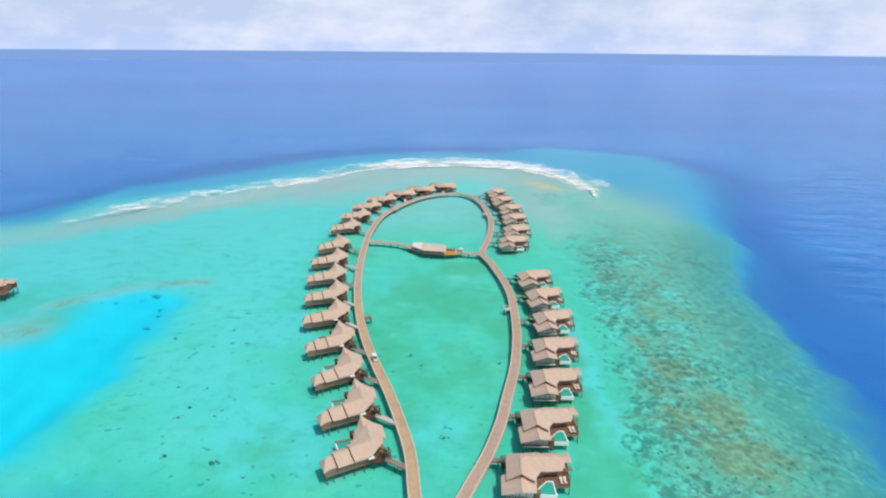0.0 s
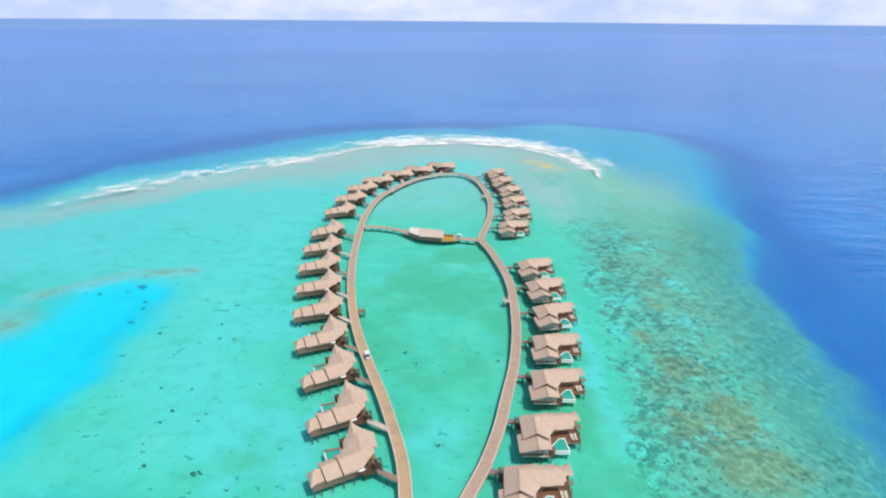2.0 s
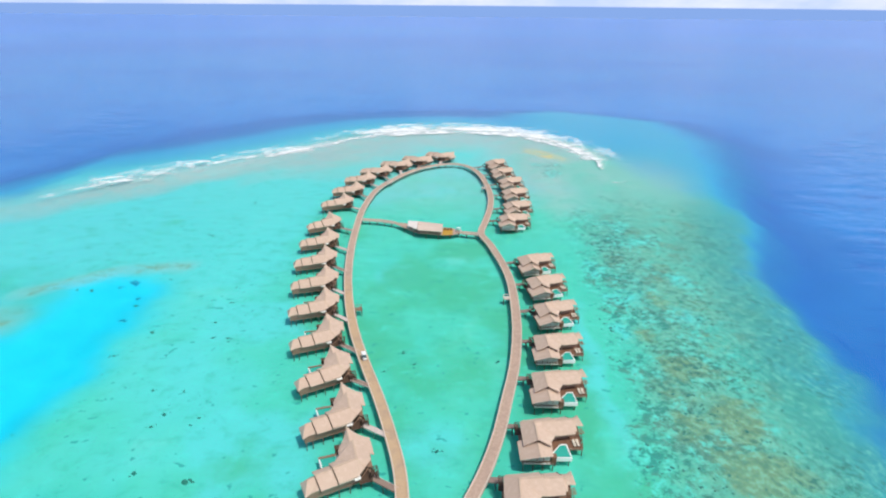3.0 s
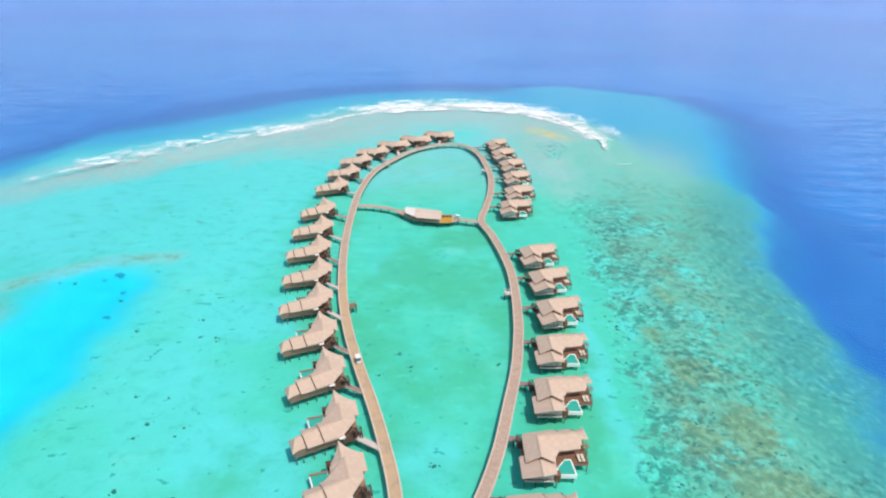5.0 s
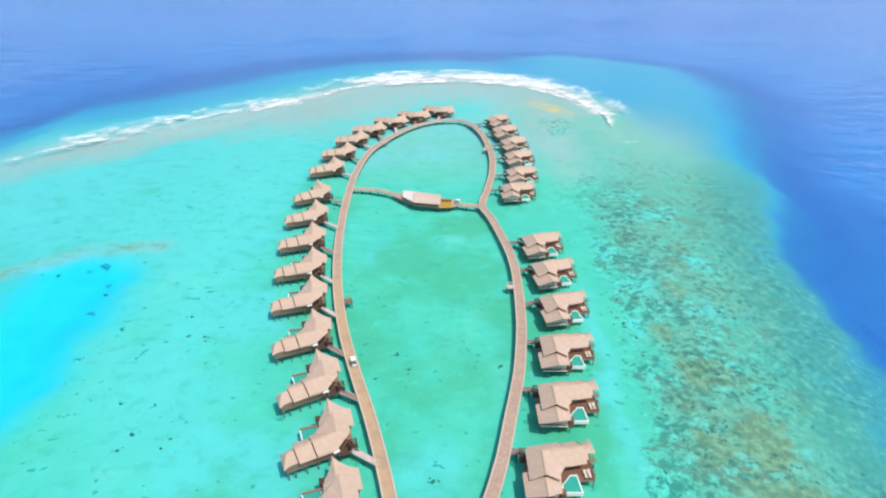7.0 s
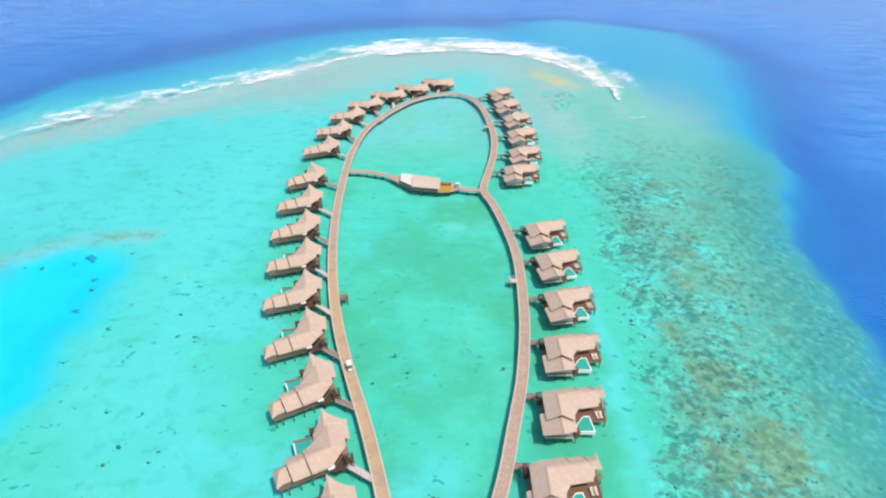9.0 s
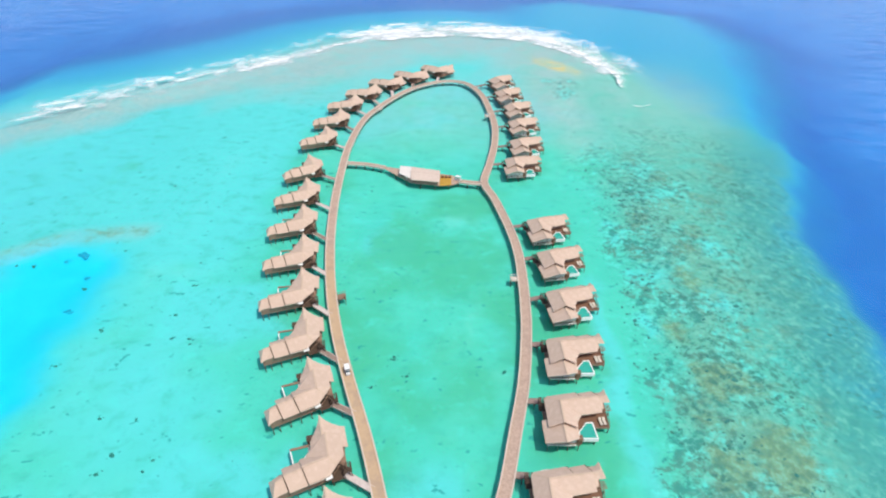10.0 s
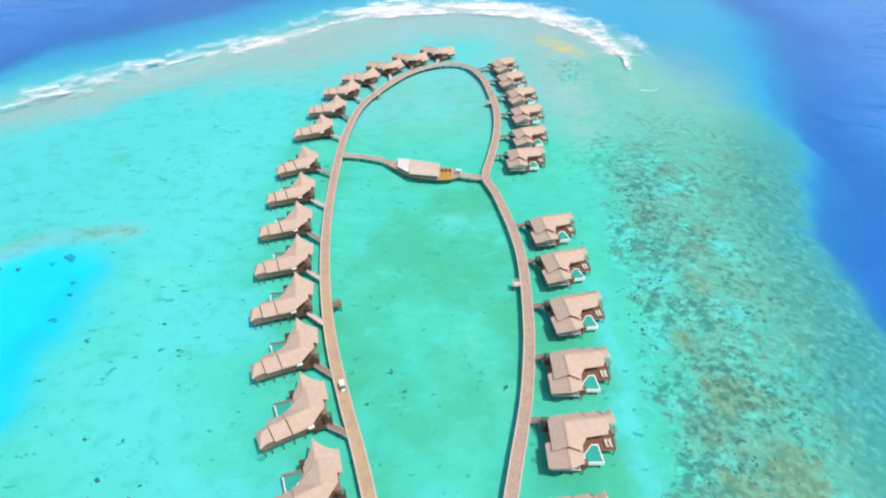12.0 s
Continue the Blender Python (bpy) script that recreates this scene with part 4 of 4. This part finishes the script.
        box(w, -1.35 + 0.27 * k, -1.2 + 0.27 * k, -1.9, 0.8, 3.4, 3.5)
        part("canopy_slat", w, DARKWOOD, porch)

    # floor, sun deck
    bm = bmesh.new()
    sea_end = [wing(15.0, -4.2), (11.6, -4.0), (11.4, -5.05)] if cut else [(14.9, -6.5), (11.4, -6.5)]
    prism(bm, [(-0.5, -0.5), wing(15.2, back - 0.1)] + sea_end + [ (11.2, -5.1), (9.4, -5.1), (7.0, -7.9), (7.0, -11.3), (-0.7, -11.3), (-0.7, -6.8), (-0.5, -6.5)], 1.3 if cut else 1.05, 1.6)
    part("floor_platform", bm, TIMBER, v)
    bm = bmesh.new()
    prism(bm, [(6.15, -4.3), wing(8.0, -5.0), wing(13.1, -5.0)] + ([] if cut else [wing(13.1, -1.0), wing(15.2, -1.0), (14.85, -6.45), (11.45, -6.45)]) + [(11.25, -5.05), (9.35, -5.05), (6.95, -7.9), (6.15, -7.9)], 1.604, 1.66)
    deck = part("sun_deck", bm, DECKWOOD, v, "red-brown timber sun deck")
    if not cut:
        for k in range(4):
            w = bmesh.new()
            wing_box(w, 13.2, 15.2, -5.6 + 0.52 * k, -5.4 + 0.52 * k, 2.95, 3.07)
            part("pergola_slat", w, COPING, v)
        bm = bmesh.new()
        beam(bm, (14.8, -6.4, 2.45), (15.45, -0.9, 2.45), 0.1, 0.1)
        for k in range(6):
            px, py = 14.8 + 0.13 * k, -6.4 + 1.1 * k
            box(bm, px - 0.04, px + 0.04, py - 0.04, py + 0.04, 1.66, 2.4)
        part("railing", bm, DECKWOOD, deck)
    bm = bmesh.new()
    box(bm, 6.2, 7.4, -11.3, -9.95, 1.6, 3.1)
    box(bm, 6.1, 7.5, -11.4, -9.85, 3.1, 3.2)
    part("shower_enclosure", bm, DARKWOOD if cut else DECKWOOD, v, "slatted timber outdoor shower enclosure")

    # plunge pool with white rim
    ring = [(7.15, -8.05), (9.5, -5.25), (11.05, -5.2), (11.55, -9.9), (7.15, -9.95)]
    cx, cy = 9.2, -7.9
    inner = [(cx + (x - cx) * 0.87, cy + (y - cy) * 0.88) for x, y in ring]
    bm = bmesh.new()
    prism(bm, ring, 0.75, 1.62)
    pool = part("plunge_pool", bm, POOLWALL, v, "white concrete plunge pool basin")
    bm = bmesh.new()
    n = len(ring)
    lo = [[bm.verts.new((x, y, z)) for x, y in r] for r, z in ((ring, 1.62), (ring, 1.82), (inner, 1.82), (inner, 1.62))]
    for r, s in ((0, 1), (1, 2), (2, 3)):
        for i in range(n):
            j = (i + 1) % n
            bm.faces.new((lo[r][i], lo[r][j], lo[s][j], lo[s][i]))
    part("pool_rim", bm, POOLWALL, pool)
    if cut:
        bm = bmesh.new()
        prism(bm, [(7.2, -9.9), (7.2, -9.3), (11.45, -9.25), (11.52, -9.85)], 1.824, 1.95)
        part("pool_coping", bm, COPING, pool, "brown timber coping")
    bm = bmesh.new()
    prism(bm, inner, 1.63, 1.72)
    part("pool_surface", bm, POOLWATER, pool, "still green pool water")

    # stilts
    bm = bmesh.new()
    tube(bm, 0, 0, -3.2, 1.32 if cut else 1.05, 0.13, 6)
    first = part("stilt", bm, PILE, v)
    places = [wing(x, y) for x in (0.3, 2.9, 5.5, 8.1, 10.7, 13.3, 14.9) for y in (-0.35, -4.8)]
    places += [(x, y) for x in (-0.4, 2.0, 4.3, 6.7) for y in (-7.9, -11.1)] + ([] if cut else [(14.7, -6.3), (11.6, -6.2)])
    first.matrix_basis = pose(*places[0], 0)
    for x, y in places[1:]:
        twin(first, pose(x, y, 0), v)
    bm = bmesh.new()
    tube(bm, 0, 0, -3.2, 0.75, 0.2, 6)
    post = part("pool_stilt", bm, PILE, v)
    post.matrix_basis = pose(7.6, -9.5, 0)
    for x, y in ((10.9, -9.4), (10.4, -6.0), (8.6, -7.0)):
        twin(post, pose(x, y, 0), v)
    return v


VILLAS = [  # roof corner over the entrance, heading out to sea
    (12.0, 116.4, -3), (17.3, 134.6, 1.3), (22.6, 155.3, 1), (25.5, 175.3, 1.8), (27.9, 195.6, 9.5), (27.5, 216.1, 11.5), (26.0, 236.1, 11),
    (21.6, 285.8, 5), (24.8, 304.5, 12), (25.6, 327, 14), (24.8, 347.8, 18), (21.2, 368.5, 19), (18.6, 388.5, 27), (-202.6, 215.6, 6),      # the last of these lies across the lagoon
    (-17.9, 117.4, 198.5), (-22.8, 135, 197.6), (-29.2, 154.1, 200), (-35.9, 172.3, 193.9), (-41.8, 191.2, 189.3), (-46.1, 210.2, 187.7), (-50.3, 230.3, 189.4),
    (-53.4, 251, 190), (-55.5, 273.5, 198),
    (-55.6, 303.7, 190.8), (-54.4, 325.3, 182.5), (-51.4, 346, 177.5), (-45.5, 362.6, 164), (-36.6, 377.5, 146), (-25.1, 390.3, 134.5), (-10.6, 401.8, 129.5)]


def build_gangway(a, b, wood):
    """A short ramp from the boardwalk to a villa's porch."""
    a, b = Vector(a), Vector(b)
    g = tagged(empty("gangway"), "short timber gangway between boardwalk and villa", "gangway", "gangways to the villas")
    line = [a.lerp(b, k / 4) for k in range(5)]
    for nm, o0, o1, z0, z1, mat in (("decking", -0.7, 0.7, DECK_Z - 0.2, DECK_Z - 0.04, wood), ("kerb", 0.7, 0.8, DECK_Z - 0.3, DECK_Z + 0.05, wood),
                                    ("kerb", -0.8, -0.7, DECK_Z - 0.3, DECK_Z + 0.05, wood)):
        bm = bmesh.new()
        ribbon(bm, line, False, o0, o1, z0, z1)
        part(nm, bm, mat, g)
    for side in (-0.6, 0.6):
        bm = bmesh.new()
        q = normals(line)[2]
        tube(bm, line[2].x + q.x * side, line[2].y + q.y * side, -3.2, DECK_Z - 0.2, 0.12, 6)
        part("post", bm, PILE, g)
    return g


RIGHT = 14                                    # villas on the open-sea side
for block, cut, start, way in ((VILLAS[:RIGHT], False, (-0.2, 1.3), (-1.0, -0.05)), (VILLAS[RIGHT:], True, (0.1, -0.2), (-0.70, 0.72))):
    villa, sink = build_villa(cut), -0.6 if cut else -0.4
    for k, (x, y, h) in enumerate(block):
        m = pose(x, y, sink, 0, 0, h)
        if k:
            copy_thing(villa, m)
        else:
            villa.matrix_basis = m
        if x > -100:                          # the lone villa out west has no boardwalk in view
            door = (m @ Vector((start[0], start[1], 0))).xy
            run = (m.to_3x3() @ Vector((way[0], way[1], 0))).xy
            near = min((p for p in loop_line if 0 < (p - door).dot(run) < 16), key=lambda p: abs((p - door).cross(run)))
            build_gangway(near + (door - near).normalized() * 1.5, door, GANGWAY if cut else RAMPWOOD)


def build_lounger():
    t = tagged(empty("sun_lounger"), "cream cushioned sun lounger on the sun deck", "lounger", "sun loungers")
    bm = bmesh.new()
    box(bm, -0.35, 0.35, -1.0, 1.0, 0.26, 0.34)
    part("frame", bm, DARKWOOD, t)
    bm = bmesh.new()
    box(bm, -0.3, 0.3, -0.9, 0.35, 0.345, 0.45)
    bmesh.ops.bevel(bm, geom=bm.edges[:], offset=0.03, segments=1)
    part("mattress", bm, CUSHION, t)
    bm = bmesh.new()
    slab(bm, [(-0.33, 0.36, 0.46), (0.33, 0.36, 0.46), (0.33, 1.0, 0.85), (-0.33, 1.0, 0.85)], 0.1)
    part("backrest", bm, CUSHION, t)
    for x in (-0.3, 0.24):
        for y in (-0.9, 0.8):
            bm = bmesh.new()
            box(bm, x, x + 0.06, y, y + 0.06, 0.0, 0.26)
            part("leg", bm, DARKWOOD, t)
    return t


lounger = None
for x, y, h in VILLAS[:RIGHT - 1]:
    for lx, ly in ((12.9, -5.3), (13.8, -5.2)):
        m = pose(x, y, -0.4, 0, 0, h) @ pose(lx, ly, 1.66, 0, 0, 8)
        if lounger is None:
            lounger = build_lounger()
            lounger.matrix_basis = m
        else:
            copy_thing(lounger, m)


# ---- pavilion on the footbridge ----
def build_pavilion():
    t = tagged(empty("pavilion"), "low pale-roofed timber pavilion on a boat-shaped platform", "pavilion")
    bm = bmesh.new()
    prism(bm, [(-30.5, 282.2), (-23.4, 280.6), (-1.0, 275.2), (2.6, 272.0), (2.4, 269.7), (-1.2, 267.0), (-6, 266.3), (-17.4, 268.2), (-23.0, 273.0), (-30.2, 280.6)], DECK_Z - 0.3, DECK_Z - 0.02)
    part("platform", bm, BOARDS, t)
    bm = bmesh.new()
    slab(bm, [(-18.3, 278.5, 3.2), (-18.3, 273.4, 3.7), (-6.2, 270.9, 3.7), (-6.2, 275.4, 3.2)], 0.22)
    slab(bm, [(-18.3, 273.4, 3.7), (-17.9, 267.3, 3.1), (-6.2, 265.6, 3.1), (-6.2, 270.9, 3.7)], 0.22)
    part("roof", bm, PALEROOF, t, "shallow pale shingle roof")
    bm = bmesh.new()
    beam(bm, (-18.4, 273.4, 3.72), (-6.1, 270.9, 3.72), 0.3, 0.1)
    part("ridge_cap", bm, PALEROOF, t)
    bm = bmesh.new()
    slab(bm, [(-23.2, 279.3, 3.2), (-18.32, 278.3, 3.3), (-18.2, 268.2, 3.1), (-23.2, 273.0, 3.0)], 0.12)
    part("canopy", bm, CANVAS, t, "white stretched canvas canopy")
    bm = bmesh.new()
    prism(bm, [(-17.4, 277.9), (-7.0, 275.2), (-7.0, 267.0), (-17.0, 268.8)], DECK_Z - 0.02, 2.95)
    part("wall", bm, TIMBER, t)
    bm = bmesh.new()
    prism(bm, [(-6.1, 275.6), (-1.4, 274.4), (-1.4, 266.7), (-6.1, 265.8)], DECK_Z - 0.018, DECK_Z + 0.06)
    part("terrace", bm, OCHRE, t, "ochre-yellow timber terrace")
    for k in range(3):
        w = bmesh.new()
        box(w, -5.6 + 1.5 * k, -4.6 + 1.5 * k, 272.4, 273.8, DECK_Z + 0.06, DECK_Z + 0.8)
        part("planter_box", w, DECKWOOD, t)
    for x, y in ((-22.8, 279.3), (-22.8, 273.6), (-20, 271.0)):
        w = bmesh.new()
        tube(w, x, y, DECK_Z - 0.02, 3.0, 0.12, 6)
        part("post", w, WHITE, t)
    for x, y in ((-26, 280), (-21, 278.4), (-15, 277), (-9, 275.5), (-3, 274), (-25, 275.2), (-20, 270.4), (-14, 267.6), (-8, 267.0), (-2.5, 267.4)):
        w = bmesh.new()
        tube(w, x, y, -3.4, DECK_Z - 0.3, 0.18, 6)
        part("post", w, PILE, t)
    return t


build_pavilion()


# ---- golf carts ----
def build_cart():
    t = tagged(empty("golf_cart"), "white electric golf cart with flat roof on the boardwalk", "golf cart", "golf carts")
    bm = bmesh.new()
    box(bm, -0.6, 0.6, -1.35, 0.55, 0.28, 0.62)
    box(bm, -0.55, 0.55, 0.55, 1.35, 0.28, 0.85)
    box(bm, -0.6, 0.6, -1.35, -0.75, 0.62, 0.9)
    bmesh.ops.bevel(bm, geom=bm.edges[:], offset=0.06, segments=1)
    part("body", bm, CARTPAINT, t)
    bm = bmesh.new()
    box(bm, -0.66, 0.66, -1.3, 0.75, 1.84, 1.92)
    bmesh.ops.bevel(bm, geom=bm.edges[:], offset=0.035, segments=1)
    part("roof", bm, CARTPAINT, t)
    for x in (-0.58, 0.58):
        for y, yy in ((-1.2, -1.15), (0.62, 0.95)):
            bm = bmesh.new()
            beam(bm, (x, y, 1.85), (x, yy, 0.8), 0.05, 0.05)
            part("roof_post", bm, RUBBER, t)
    for y in (-0.65, 0.05):
        bm = bmesh.new()
        box(bm, -0.52, 0.52, y - 0.3, y + 0.2, 0.64, 0.8)
        box(bm, -0.52, 0.52, y - 0.36, y - 0.26, 0.8, 1.25)
        part("seat", bm, SEATCOVER, t)
    bm = bmesh.new()
    slab(bm, [(-0.52, 0.95, 0.86), (0.52, 0.95, 0.86), (0.52, 0.68, 1.8), (-0.52, 0.68, 1.8)], 0.03)
    part("windscreen", bm, GLASSY, t)
    for x in (-0.6, 0.42):
        for y in (-0.95, 0.95):
            bm = bmesh.new()
            rings = [[bm.verts.new((xx, y + 0.26 * math.cos(k * math.tau / 12), 0.26 + 0.26 * math.sin(k * math.tau / 12))) for k in range(12)] for xx in (x, x + 0.18)]
            bm.faces.new(rings[0])
            bm.faces.new(rings[1][::-1])
            for k in range(12):
                bm.faces.new((rings[0][k], rings[0][(k + 1) % 12], rings[1][(k + 1) % 12], rings[1][k]))
            wheel = part("wheel", bm, RUBBER, t)
            bm = bmesh.new()
            xx = x - 0.01 if x < 0 else x + 0.19
            bm.faces.new([bm.verts.new((xx, y + 0.13 * math.cos(k * math.tau / 8), 0.26 + 0.13 * math.sin(k * math.tau / 8))) for k in range(8)])
            part("rim", bm, CARTPAINT, wheel)
    return t


cart = build_cart()
cart.matrix_basis = pose(-27.3, 164.6, DECK_Z, 0, 0, 200)
copy_thing(cart, pose(1.2, 271.0, DECK_Z, 0, 0, 70))

# ---- coral ----
rng = random.Random(21)
for k in range(95):
    while True:
        x, y = rng.uniform(-150, 45), rng.uniform(100, 420)
        close = min((p - Vector((x, y))).length for p in loop_line[::6])
        if close > 5 and abs(bed_height(x, y) + 2.3) < 1.0:
            break
    coral_head(x, y, rng.choice((0.3, 0.35, 0.4, 0.5, 0.75)) * rng.uniform(0.8, 1.2) * (0.6 if -30 < x < 15 else 1.0), k)
for x, y, r in ((-3.7, 128.9, 1.2), (-16, 172, 1.0), (14.0, 168, 1.4), (-21, 162, 1.1), (-12, 164, 0.6), (-83, 188, 1.2), (-85, 214, 0.9), (-102, 181, 1.2), (-74, 176, 1.0),
                (-78, 140, 1.3), (-68, 139, 1.0), (-34, 265, 0.9), (-118, 201, 1.2), (-82, 202, 1.0), (-107, 167, 1.1), (-67, 165, 0.8), (-62, 117, 1.8), (-75, 119, 1.2), 
                (-80, 178, 1.1), (-83, 202, 1.1), (-86, 150, 1.1), (-77, 150, 1.1), (-79, 135, 1.1), (-69, 136, 1.1), (-75, 178, 1.1), (-16, 173, 1.1), (-12, 166, 1.1)):
    coral_head(x, y, 0.8 * r, int(x * 7 + y))
# heads in the blue hole, coloured as if tinted by the water above
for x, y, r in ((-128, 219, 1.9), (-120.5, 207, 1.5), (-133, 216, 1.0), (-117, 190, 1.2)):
    coral_head(x, y, r, int(x * 7 + y), TINTCORAL)
bm = bmesh.new()
for k in range(9000):
    x, y = rng.uniform(42, 122), rng.uniform(85, 400)
    i, j = np.searchsorted(gx, x), np.searchsorted(gy, y)
    clump = noise.noise((x * 0.05, y * 0.07, 3.0)) + 0.45 * noise.noise((x * 0.22, y * 0.27, 7.0))
    if living[j, i] * 0.55 + 0.04 * reef[j, i] > rng.random() and clump > 0.02 + 0.25 * rng.random():
        coral_lump(bm, x, y, float(bed[j, i]) - 0.12, rng.uniform(0.25, 0.7) * (1.6 if rng.random() < 0.08 else 1), rng.uniform(0.12, 0.4), rng, 2, 6)
tagged(part("coral_garden", bm, REEFCORAL, None), "scattered dark coral heads across the shallow reef flat", "coral", kind="stuff")
